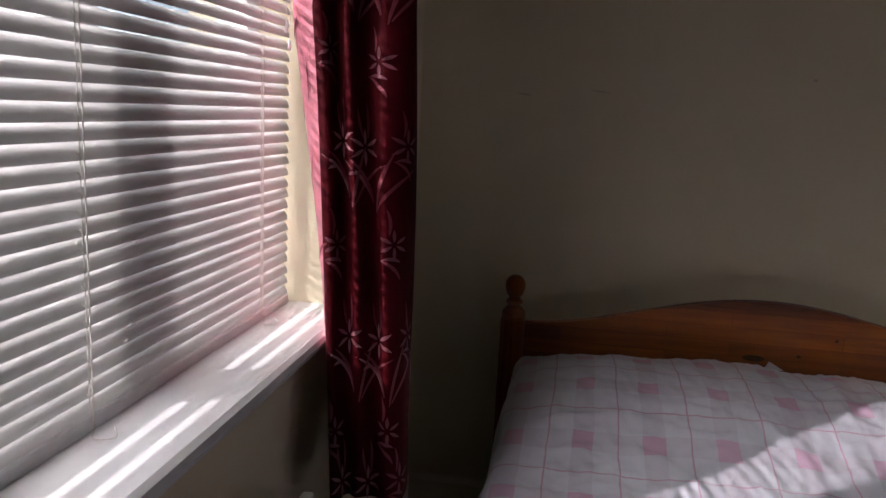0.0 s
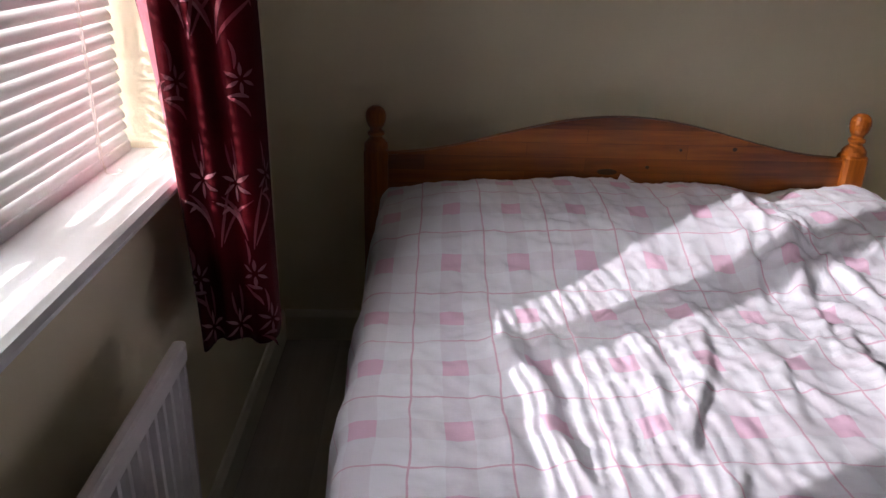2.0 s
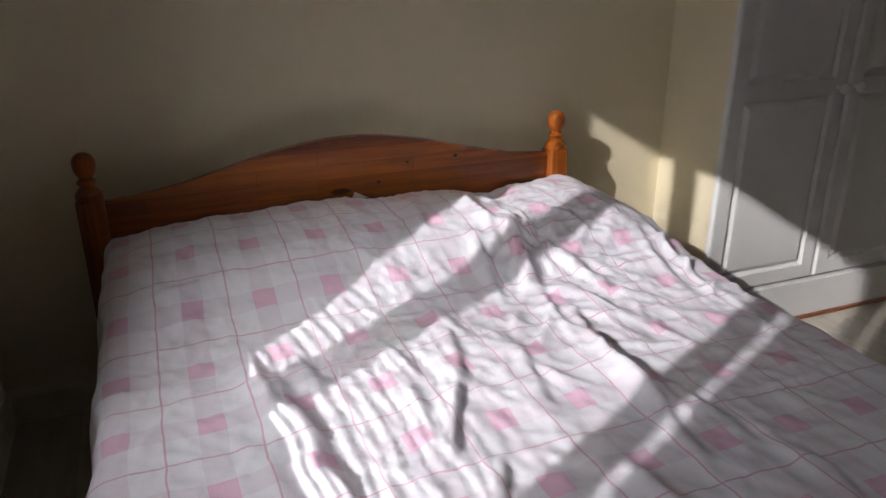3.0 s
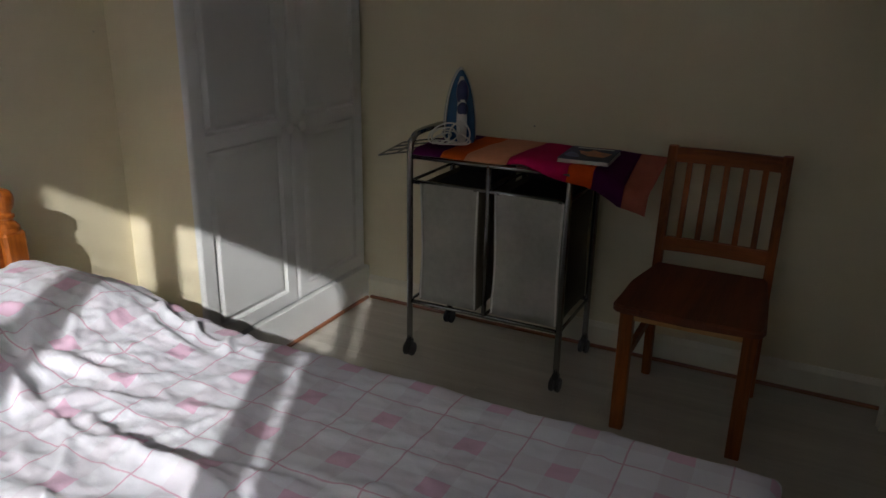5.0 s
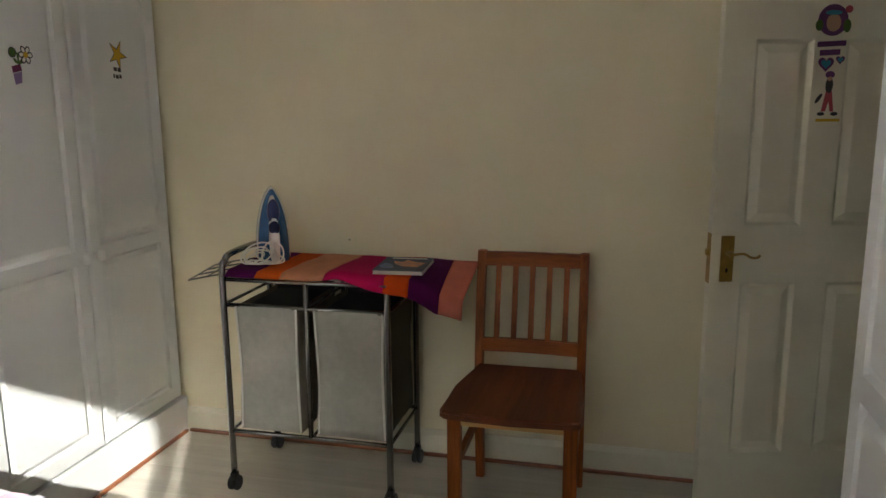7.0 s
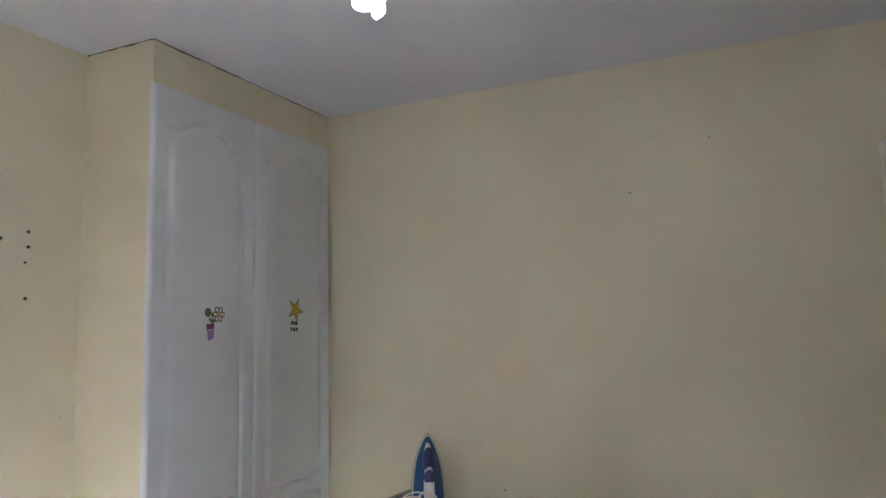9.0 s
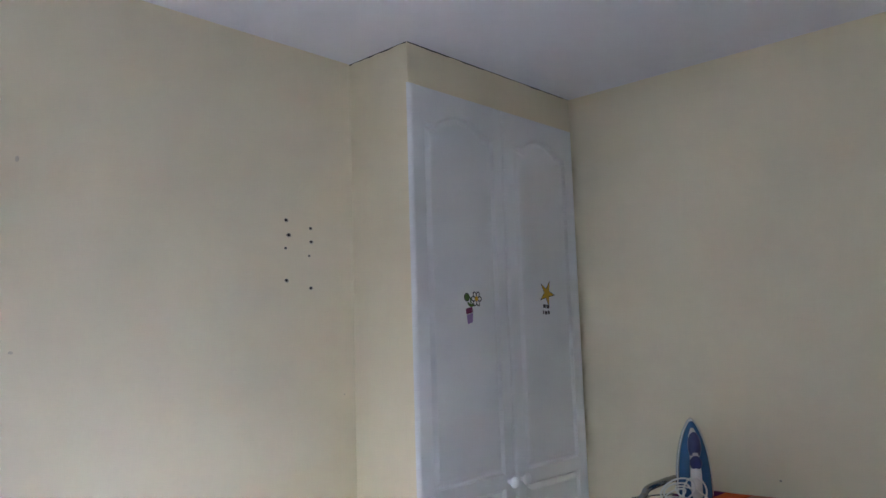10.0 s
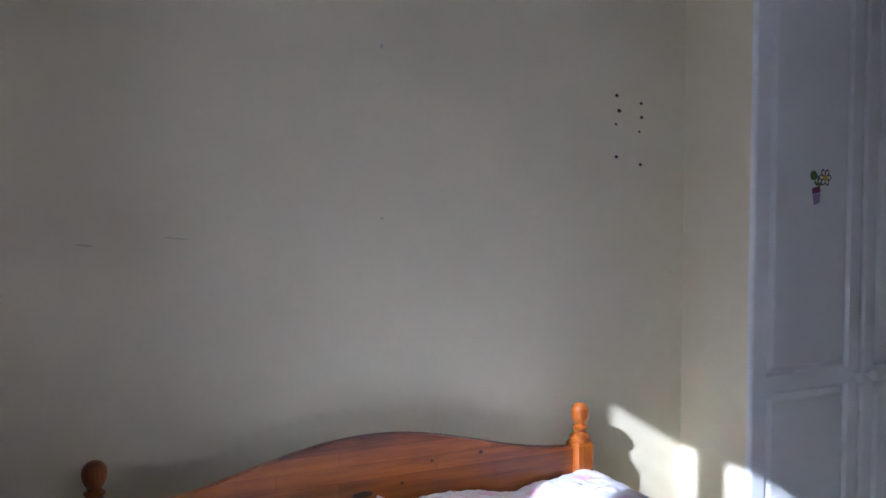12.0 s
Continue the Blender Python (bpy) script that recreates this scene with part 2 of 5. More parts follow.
def tube(points, r, seg=10, bm=None, cap=True):
    """A round tube along the points."""
    bm = bm or bmesh.new()
    pts = [Vector(p) for p in points]
    rings, side = [], None
    for i, p in enumerate(pts):
        way = (pts[min(i + 1, len(pts) - 1)] - pts[max(i - 1, 0)]).normalized()
        if side is None:
            side = way.orthogonal().normalized()
        side = (side - way * side.dot(way)).normalized()
        up = way.cross(side)
        rings.append([bm.verts.new(p + r * (math.cos(a) * side + math.sin(a) * up)) for a in [2 * math.pi * k / seg for k in range(seg)]])
    for a, b in zip(rings, rings[1:]):
        for k in range(seg):
            bm.faces.new((a[k], a[(k + 1) % seg], b[(k + 1) % seg], b[k]))
    if cap:
        bm.faces.new(rings[0][::-1])
        bm.faces.new(rings[-1])
    return bm


def arc(points, n=8):
    """A smooth line through the points (Catmull-Rom)."""
    p = [Vector(q) for q in points]
    p = [2 * p[0] - p[1]] + p + [2 * p[-1] - p[-2]]
    out = []
    for i in range(1, len(p) - 2):
        for k in range(n):
            t = k / n
            out.append(0.5 * ((2 * p[i]) + (p[i + 1] - p[i - 1]) * t + (2 * p[i - 1] - 5 * p[i] + 4 * p[i + 1] - p[i + 2]) * t * t
                              + (3 * p[i] - p[i - 1] - 3 * p[i + 1] + p[i + 2]) * t ** 3))
    return out + [p[-2]]


def lathe(profile, at, seg=20, bm=None):
    """Turns (radius, height) pairs round the upright axis at the given place."""
    bm = bm or bmesh.new()
    rings = []
    for r, h in profile:
        rings.append([bm.verts.new((at[0] + max(r, 1e-4) * math.cos(2 * math.pi * k / seg), at[1] + max(r, 1e-4) * math.sin(2 * math.pi * k / seg), at[2] + h)) for k in range(seg)])
    for a, b in zip(rings, rings[1:]):
        for k in range(seg):
            bm.faces.new((a[k], a[(k + 1) % seg], b[(k + 1) % seg], b[k]))
    bm.faces.new(rings[0][::-1])
    bm.faces.new(rings[-1])
    return bm


def slab(outline, place, depth, bm=None):
    """A flat piece: an outline of (a, b), placed by place(a, b, d), from d = 0 to depth."""
    bm = bm or bmesh.new()
    lo = [bm.verts.new(place(a, b, 0)) for a, b in outline]
    hi = [bm.verts.new(place(a, b, depth)) for a, b in outline]
    bm.faces.new(lo[::-1])
    bm.faces.new(hi)
    n = len(lo)
    for k in range(n):
        bm.faces.new((lo[k], lo[(k + 1) % n], hi[(k + 1) % n], hi[k]))
    return bm


def structure(name, bm, mat, label, category="", smooth=False):
    return tagged(mesh_object(name, bm, mat, smooth=smooth), label, category or name.split("_")[0], kind="structure")


# ---- the room ----
XE, YN, YS, ZC = 3.206, 2.5, -0.68, 2.413      # east wall, north wall, south wall, ceiling
WY0, WY1, WZ0, WZ1 = 0.31, 1.68, 0.845, 2.09    # window opening
bm = box((-0.3, -2.1, 0), (0, WY0, ZC))
box((-0.3, WY1, 0), (0, YN + 0.2, ZC), bm=bm)
box((-0.3, WY0, 0), (0, WY1, WZ0 - 0.02), bm=bm)
box((-0.3, WY0, WZ1), (0, WY1, ZC), bm=bm)
structure("wall_west", bm, M_WALL, "cream painted wall with a window opening")
structure("wall_north", box((0, YN, 0), (XE + 0.2, YN + 0.2, ZC)), M_WALL, "cream painted wall behind the bed")
structure("wall_east", box((XE, -1.0, 0), (XE + 0.2, YN, ZC)), M_WALL, "cream painted wall behind the chair")
bm = box((1.6, YS - 0.15, 0), (2.42, YS, ZC))
box((3.20, YS - 0.15, 0), (XE, YS, ZC), bm=bm)
box((2.42, YS - 0.15, 2.0), (3.20, YS, ZC), bm=bm)
structure("wall_south", bm, M_WALL, "cream painted wall with a doorway")
structure("wall_hall", box((1.6, -2.1, 0), (XE, -2.0, ZC)), M_WALL, "plain cream wall of the hall")
# added wall, never in view; its distance keeps bounced light low
structure("wall_back", box((0, -2.1, 0), (1.5, -2.0, ZC)), M_WALL, "plain cream wall added out of view, set far back to lessen bounced light")
structure("wall_hall_side", box((1.5, -2.1, 0), (1.6, YS, ZC)), M_WALL, "plain cream wall between the room and the hall")
structure("wall_hall_end", box((XE, -2.0, 0), (XE + 0.2, -1.0, ZC)), M_WALL, "plain cream end wall of the hall")
structure("ceiling", box((-0.3, -2.1, ZC), (XE + 0.2, YN + 0.2, ZC + 0.15)), M_CEIL, "matt white painted ceiling")
# the boxed-in corner that holds the wardrobe
bm = box((2.21, 2.193, 0), (2.225, YN, ZC))
box((2.225, 2.193, 2.268), (XE, 2.25, ZC), bm=bm)
structure("wall_wardrobe_box", bm, M_WALL, "cream boxed-in corner above and beside the wardrobe")


rnd = random.Random(5)


def crack(name, a, b, off, n=26):
    """A thin uneven gap line where the boxing meets the ceiling."""
    bm = bmesh.new()
    a, b, off = Vector(a), Vector(b), Vector(off)
    rows = []
    for k in range(n + 1):
        p = a.lerp(b, k / n)
        h = 0.0008 + 0.0045 * rnd.random() ** 2
        rows.append([bm.verts.new(p + q + Vector((0, 0, z))) for q, z in ((off * 0, 0), (off, 0), (off, -h), (off * 0, -h))])
    for p, q in zip(rows, rows[1:]):
        for k in range(4):
            bm.faces.new((p[k], p[(k + 1) % 4], q[(k + 1) % 4], q[k]))
    return structure(name, bm, M_HOLE, "thin dark gap under the ceiling", "crack")


crack("trim_crack_front", (2.212, 2.193, ZC), (XE, 2.193, ZC), (0, -0.0012, 0))
crack("trim_crack_side", (2.21, 2.195, ZC), (2.21, YN, ZC), (-0.0010, 0, 0), 10)

# skirting boards and the brown strip along the floor
def skirting(name, a, b, inward, h=0.105, t=0.016):
    a, b, w = Vector((*a, 0)), Vector((*b, 0)), Vector((*inward, 0))
    prof = [(0, 0), (t, 0), (t, h - 0.02), (t * 0.55, h - 0.006), (t * 0.4, h), (0, h)]
    bm = bmesh.new()
    ra = [bm.verts.new(a + w * u + Vector((0, 0, v))) for u, v in prof]
    rb = [bm.verts.new(b + w * u + Vector((0, 0, v))) for u, v in prof]
    for k in range(len(prof)):
        q = (k + 1) % len(prof)
        bm.faces.new((ra[k], ra[q], rb[q], rb[k]))
    bm.faces.new(ra[::-1])
    bm.faces.new(rb)
    return structure(name, bm, M_CREAMWHITE, "off-white painted skirting board", "baseboard")


skirting("baseboard_east", (XE, -0.68), (XE, 2.16), (-1, 0))
skirting("baseboard_north", (0.016, YN), (2.21, YN), (0, -1))
skirting("baseboard_west", (0, YN), (0, -2.0), (1, 0))
skirting("baseboard_box", (2.21, YN), (2.21, 2.2), (-1, 0))


def strip(name, a, b, w):
    lo = [min(p, q) for p, q in zip(a, b)]
    hi = [max(p, q) for p, q in zip(a, b)]
    structure(name, box((*lo, 0), (*hi, w), 0.005), M_STRIP, "brown wooden floor edge strip", "trim")


strip("trim_east", (XE - 0.032, -0.62), (XE - 0.0165, 2.145), 0.014)
strip("trim_wardrobe", (2.225, 2.145), (XE - 0.033, 2.161), 0.014)

# ---- window ----
win = thing("window_1", (-0.18, 0.98, WZ0), "white plastic window with three panes, its unseen south jamb widened to block sun", "window", kind="structure")
FX0, FX1 = -0.215, -0.155
# this south jamb, out of view, is widened to trim the sun strip
part("window_frame", box((FX0, WY0, WZ0), (FX1, 0.425, WZ1), 0.004), M_PVC, win)
part("window_frame", box((FX0, WY1 - 0.055, WZ0), (FX1, WY1, WZ1), 0.004), M_PVC, win)
part("window_frame", box((FX0, 0.425, WZ0), (FX1, WY1 - 0.055, WZ0 + 0.06), 0.004), M_PVC, win)
part("window_frame", box((FX0, 0.425, WZ1 - 0.035), (FX1, WY1 - 0.055, WZ1), 0.004), M_PVC, win)
for y, half in ((0.508, 0.034), (1.13, 0.052)):
    part("mullion", box((FX0, y - half, WZ0 + 0.06), (FX1, y + half, WZ1 - 0.035), 0.004), M_PVC, win)
glass = bpy.data.materials.new("window_glass")
glass.use_nodes = True
gb = glass.node_tree.nodes["Principled BSDF"]
gb.inputs["Transmission Weight"].default_value, gb.inputs["Roughness"].default_value, gb.inputs["IOR"].default_value = 1.0, 0.0, 1.45
for y0, y1 in ((0.425, 0.474), (0.542, 1.078), (1.182, WY1 - 0.055)):
    pane = part("pane", box((-0.188, y0, WZ0 + 0.06), (-0.184, y1, WZ1 - 0.035)), glass, win)
    pane.visible_shadow = False
sill = bmesh.new()
prof = [(-0.155, 0.835), (0.038, 0.835), (0.047, 0.841), (0.050, 0.850), (0.047, 0.859), (0.038, 0.864), (-0.155, 0.866)]
ends = []
for y in (WY0 - 0.06, WY1 + 0.06):
    ends.append([sill.verts.new((x, y, z)) for x, z in prof])
# inside the opening the board is as wide as the opening
sill.faces.new(ends[0][::-1])
sill.faces.new(ends[1])
for k in range(len(prof)):
    q = (k + 1) % len(prof)
    sill.faces.new((ends[0][k], ends[0][q], ends[1][q], ends[1][k]))
structure("window_sill", sill, M_WHITE, "white gloss painted window board with a rounded nose", "window sill")

# ---- venetian blind ----
blind = thing("venetian_blind", (-0.09, 0.98, 0.87), "white slatted venetian blind with half-closed slats", "blind")
BX, BY0, BY1 = -0.095, WY0 + 0.01, WY1 - 0.012
part("headrail", box((BX - 0.018, BY0, 2.052), (BX + 0.018, BY1, 2.080), 0.003), M_PVC, blind)
part("bottom_rail", box((BX - 0.011, BY0, 0.850), (BX + 0.011, BY1, 0.8845), 0.004), M_PVC, blind)
SLAT_TILT = radians(58)


def slat_mesh():
    bm = bmesh.new()
    rows = []
    for side, lift in ((1, 0.0), (-1, -0.0007)):
        for k in (range(11) if side == 1 else range(10, -1, -1)):
            u = (k / 10 - 0.5) * 0.025
            v = 0.0040 * (1 - (2 * k / 10 - 1) ** 2) + lift
            x = u * math.cos(SLAT_TILT) + v * math.sin(SLAT_TILT)
            z = -u * math.sin(SLAT_TILT) + v * math.cos(SLAT_TILT)
            rows.append((x, z))
    a = [bm.verts.new((x, BY0 - 0.98, z)) for x, z in rows]
    b = [bm.verts.new((x, BY1 - 0.98, z)) for x, z in rows]
    n = len(rows)
    for k in range(n):
        bm.faces.new((a[k], a[(k + 1) % n], b[(k + 1) % n], b[k]))
    bm.faces.new(a[::-1])
    bm.faces.new(b)
    return bm


first = None
rnd = random.Random(4)
count = 54
for i in range(count):
    z = 0.8945 + i * 0.0214
    if first is None:
        first = part("slat", slat_mesh(), M_SLAT, blind, smooth=False)
        ob = first
    else:
        ob = new("slat", first.data)
        ob.parent = blind
        ob.matrix_parent_inverse = blind.matrix_world.inverted()
    ob.matrix_world = pose(BX, 0.98, z, rnd.uniform(-0.12, 0.12), rnd.uniform(-3.5, 3.5), 0)
for y in (0.50, 1.028, 1.522):
    for dx in (-0.0135, 0.0135):
        part("ladder_cord", tube([(BX + dx, y, 0.878), (BX + dx, y, 2.055)], 0.0007, 5), M_CORD, blind)
    part("lift_cord", tube(arc([(BX + 0.015, y + 0.004, 2.055), (BX + 0.015, y + 0.006, 1.4), (BX + 0.016, y + 0.003, 0.92), (BX + 0.02, y, 0.874)], 5), 0.0009, 5), M_CORD, blind)
    loops = bmesh.new()
    for i in range(count):
        z = 0.8945 + i * 0.0214
        tube(arc([(BX + 0.011, y - 0.002, z - 0.001), (BX + 0.0145, y, z - 0.006), (BX + 0.012, y + 0.002, z - 0.010)], 3), 0.0008, 4, loops)
    tagged(part("ladder_loop", loops, M_CORD, blind), kind="stuff")
    part("cord_tail", tube(arc([(BX + 0.02, y, 0.876), (BX + 0.03, y - 0.02, 0.869), (BX + 0.05, y - 0.008, 0.868), (BX + 0.035, y + 0.015, 0.869)], 5), 0.001, 5), M_CORD, blind)
part("pull_cord", tube(arc([(BX + 0.02, 1.60, 2.055), (BX + 0.022, 1.605, 1.6), (BX + 0.022, 1.612, 1.40)], 4), 0.001, 5), M_CORD, blind)
part("pull_cord", tube(arc([(BX + 0.02, 1.625, 2.055), (BX + 0.024, 1.63, 1.6), (BX + 0.023, 1.625, 1.37)], 4), 0.001, 5), M_CORD, blind)
part("cord_tassel", lathe([(0.0012, 0.016), (0.0028, 0.010), (0.0034, 0), (0.0018, -0.004)], (BX + 0.022, 1.612, 1.385), 10), M_PVC, blind, smooth=True)
part("cord_tassel", lathe([(0.0012, 0.016), (0.0028, 0.010), (0.0034, 0), (0.0018, -0.004)], (BX + 0.023, 1.625, 1.355), 10), M_PVC, blind, smooth=True)

# ---- curtain ----
M_CURTAIN = material("crimson_satin", (0.047, 0.0009, 0.0032), 0.7, spread=0.15, scale=10, bump=0.15, bump_scale=200)
M_CURTAIN.node_tree.nodes["Principled BSDF"].inputs["Specular IOR Level"].default_value = 0.07
M_MOTIF = material("pale_pink_weave", (0.27, 0.10, 0.115), 0.6, spread=0.2, scale=25)
M_MOTIF_FAINT = material("faint_pink_weave", (0.15, 0.035, 0.05), 0.6, spread=0.25, scale=25)
M_MOTIF_DIM = material("rose_weave", (0.15, 0.015, 0.028), 0.55, spread=0.2, scale=25)
CURT_LOW = arc([(0.035, 1.60, 0), (0.052, 1.53, 0), (0.085, 1.432, 0), (0.108, 1.462, 0), (0.128, 1.452, 0), (0.150, 1.482, 0), (0.172, 1.472, 0), (0.196, 1.505, 0), (0.19, 1.58, 0), (0.13, 1.62, 0), (0.09, 1.68, 0), (0.04, 1.78, 0)], 10)
CURT_TOP = arc([(-0.066, 1.640, 0), (-0.042, 1.572, 0), (0.010, 1.545, 0), (0.036, 1.580, 0), (0.058, 1.560, 0), (0.085, 1.602, 0), (0.112, 1.585, 0), (0.156, 1.612, 0), (0.152, 1.66, 0), (0.11, 1.675, 0), (0.06, 1.76, 0), (0.03, 1.80, 0)], 10)
CZ0, CZ1 = 0.575, 2.16
CLEN = np.r_[0, np.cumsum([(b - a).length for a, b in zip(CURT_LOW, CURT_LOW[1:])])]


def on_curtain(s, z, off=0.0):
    """The place on the curtain s metres along its hem and z high, off metres in front of the cloth."""
    t = (z - CZ0) / (CZ1 - CZ0)

    def at(q):
        i = min(max(int(np.searchsorted(CLEN, q)) - 1, 0), len(CLEN) - 2)
        f = (q - CLEN[i]) / (CLEN[i + 1] - CLEN[i])
        a, b = CURT_LOW[i].lerp(CURT_LOW[i + 1], f), CURT_TOP[i].lerp(CURT_TOP[i + 1], f)
        p = a.lerp(b, max(0, min(1, t * 1.9)) ** 1.5)
        p = p + Vector((0.003 * math.sin(7 * z + 30 * q), 0.004 * math.sin(5 * z + 22 * q), 0))
        return Vector((p.x, p.y, z))
    p = at(s)
    d = at(min(s + 0.003, CLEN[-1])) - at(max(s - 0.003, 0))
    n = Vector((d.y, -d.x, 0)).normalized()
    return p + n * off


curtain = thing("curtain", (0.11, 1.55, CZ1), "crimson satin curtain with pale flowers, bunched beside the window", "curtain")
bm = bmesh.new()
nz, ns = 70, 110
grids = []
for off in (0.0, -0.0015):
    grids.append([[bm.verts.new(on_curtain(CLEN[-1] * i / ns, CZ0 + 0.008 * math.sin(i * 0.21) * (1 - j / nz) + (CZ1 - CZ0) * j / nz, off)) for i in range(ns + 1)] for j in range(nz + 1)])
for g, flip in zip(grids, (False, True)):
    for j in range(nz):
        for i in range(ns):
            q = (g[j][i], g[j][i + 1], g[j + 1][i + 1], g[j + 1][i])
            bm.faces.new(q[::-1] if flip else q)
for i in range(ns):
    bm.faces.new((grids[0][0][i + 1], grids[0][0][i], grids[1][0][i], grids[1][0][i + 1]))
    bm.faces.new((grids[0][nz][i], grids[0][nz][i + 1], grids[1][nz][i + 1], grids[1][nz][i]))
for j in range(nz):
    bm.faces.new((grids[0][j][0], grids[0][j + 1][0], grids[1][j + 1][0], grids[1][j][0]))
    bm.faces.new((grids[0][j + 1][ns], grids[0][j][ns], grids[1][j][ns], grids[1][j + 1][ns]))
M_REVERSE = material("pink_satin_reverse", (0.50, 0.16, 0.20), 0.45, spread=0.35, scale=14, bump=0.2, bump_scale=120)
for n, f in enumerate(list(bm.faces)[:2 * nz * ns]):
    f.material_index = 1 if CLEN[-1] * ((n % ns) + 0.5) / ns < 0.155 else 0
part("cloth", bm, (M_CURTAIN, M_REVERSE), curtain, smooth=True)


def leaf(bm, s, z, length, width, angle, bend=0.0, n=8):
    """A tapering blade laid on the curtain's face."""
    rows = []
    for k in range(n + 1):
        t = k / n
        a = angle + bend * t
        s1 = s + length * t * math.cos(angle + bend * t * 0.5)
        z1 = z + length * t * math.sin(angle + bend * t * 0.5)
        w = width * math.sin(math.pi * min(0.98, 0.06 + 0.92 * t)) ** 0.8 / 2
        ds, dz = -math.sin(a) * w, math.cos(a) * w
        rows.append([bm.verts.new(on_curtain(min(max(s1 + q * ds, 0.002), CLEN[-1] - 0.002), z1 + q * dz, 0.0016)) for q in (-1, 1)])
    for a, b in zip(rows, rows[1:]):
        bm.faces.new((a[0], a[1], b[1], b[0]))


dim = bmesh.new()
rnd = random.Random(9)
SPRAYS = ((0.612, (0.205, 0.268, 0.335)), (0.712, (0.183, 0.305)), (0.868, (0.225, 0.285, 0.355)), (1.03, (0.195, 0.32)), (1.195, (0.215, 0.268, 0.345)), (1.35, (0.19, 0.30)),
          (1.515, (0.24, 0.29, 0.36)), (1.68, (0.20, 0.32)), (1.83, (0.22, 0.28, 0.35)), (1.98, (0.20, 0.31)))
for z1, places in SPRAYS:
    for k1, s1 in enumerate(places):
        s0, z0 = s1 + rnd.uniform(-0.004, 0.004), z1 + rnd.uniform(-0.006, 0.006) - (0.010 if k1 % 2 else 0)
        size = 1.0 if len(places) == 3 else 0.8
        pale = bmesh.new()
        for k in range(6):
            a = math.pi / 2 + k * math.pi / 3
            for da in (-0.17, 0.17):
                leaf(pale, s0 + 0.005 * math.cos(a), z0 + 0.005 * math.sin(a), 0.026 * size, 0.0044, a + da, -2.2 * da, 5)
        if len(places) == 3 and k1 < 2:
            # two hooked blades arch out of one foot below the flower, narrower dim ones between them
            foot = max(z0 - 0.115, CZ0 + 0.004)
            rise = z0 - foot
            if rise > 0.06:
                leaf(pale, s0 + 0.010, foot + 0.03, rise * 0.75, 0.0060, 1.95, 0.75)
                leaf(dim, s0 + 0.014, foot + 0.02, rise * 0.80, 0.0075, 1.75, 0.75)
                leaf(dim, s0 + 0.022, foot + 0.005, rise * 0.95, 0.0060, 1.45, -0.35)
                leaf(dim, s0 + 0.026, foot + 0.01, rise * 0.85, 0.0060, 1.15, -0.75)
                leaf(pale, s0 - 0.020, foot + rise * 0.62, 0.016, 0.0060, 2.6, 1.4)
            leaf(dim, s0 - 0.004, z0 + 0.018, 0.050, 0.0055, 1.9, -0.3)
            leaf(dim, s0 + 0.006, z0 + 0.016, 0.060, 0.0055, 1.45, 0.3)
        else:
            leaf(pale, s0 + 0.010, z0 - 0.030, 0.030, 0.0065, 2.5, 1.0)
            leaf(dim, s0 + 0.010, z0 - 0.060, 0.048, 0.0060, 1.9, 0.9)
            leaf(dim, s0 - 0.008, z0 + 0.016, 0.045, 0.0055, 1.3, 0.7)
        bold = len(places) == 3 and k1 < 2
        part("woven_flower", pale, M_MOTIF if bold else M_MOTIF_FAINT, curtain, "pale pink woven flower" if bold else "faint pink woven flower")
for k in range(16):
    z0 = 0.62 + k * 0.092
    leaf(dim, 0.075 + 0.045 * math.sin(k * 2.1), z0, 0.075, 0.008, 1.2 + 0.5 * math.sin(k * 1.3), 0.6 * math.cos(k))
    leaf(dim, 0.060 + 0.040 * math.sin(k * 1.4 + 1), z0 + 0.04, 0.055, 0.006, 1.9 + 0.4 * math.sin(k * 2.3), -0.6)
tagged(part("leaf_weave", dim, M_MOTIF_DIM, curtain, "rose woven leaves"), kind="stuff")
pole = thing("curtain_pole", (0.09, 1.4, 2.19), "plain white curtain pole above the window", "curtain pole")
part("pole", tube([(0.09, 0.15, 2.185), (0.09, 1.85, 2.185)], 0.012, 12), M_WHITE, pole)
for y in (0.2, 1.8):
    part("bracket", box((0.0, y - 0.012, 2.175), (0.09, y + 0.012, 2.195), 0.003), M_WHITE, pole)

# ---- radiator ----
rad = thing("radiator", (0.08, 0.8, 0.13), "white panel radiator with pressed upright flutes under the window", "radiator")
RY0, RY1, RZ0, RZ1 = 0.30, 1.31, 0.12, 0.672
bm = bmesh.new()
prof = []
y = RY0
while y < RY1 - 0.02:
    prof += [(y, 0.085), (y + 0.012, 0.085), (y + 0.018, 0.097), (y + 0.028, 0.097), (y + 0.0335, 0.085)]
    y += 0.0336
prof.append((RY1, 0.085))
for z0, z1 in ((RZ0 + 0.035, RZ1 - 0.04),):
    a = [bm.verts.new((x, q, z0)) for q, x in prof]
    b = [bm.verts.new((x, q, z1)) for q, x in prof]
    a2 = [bm.verts.new((0.075, q, z0)) for q, x in (prof[0], prof[-1])]
    b2 = [bm.verts.new((0.075, q, z1)) for q, x in (prof[0], prof[-1])]
    for k in range(len(prof) - 1):
        bm.faces.new((a[k], a[k + 1], b[k + 1], b[k]))
    bm.faces.new((a2[0], a[0], b[0], b2[0]))
    bm.faces.new((a[-1], a2[1], b2[1], b[-1]))
    bm.faces.new((a2[0], a2[1], b2[1], b2[0]))
    bm.faces.new([a2[0]] + a + [a2[1]])
    bm.faces.new([b2[1]] + b[::-1] + [b2[0]])
part("front_panel", bm, M_RAD, rad)
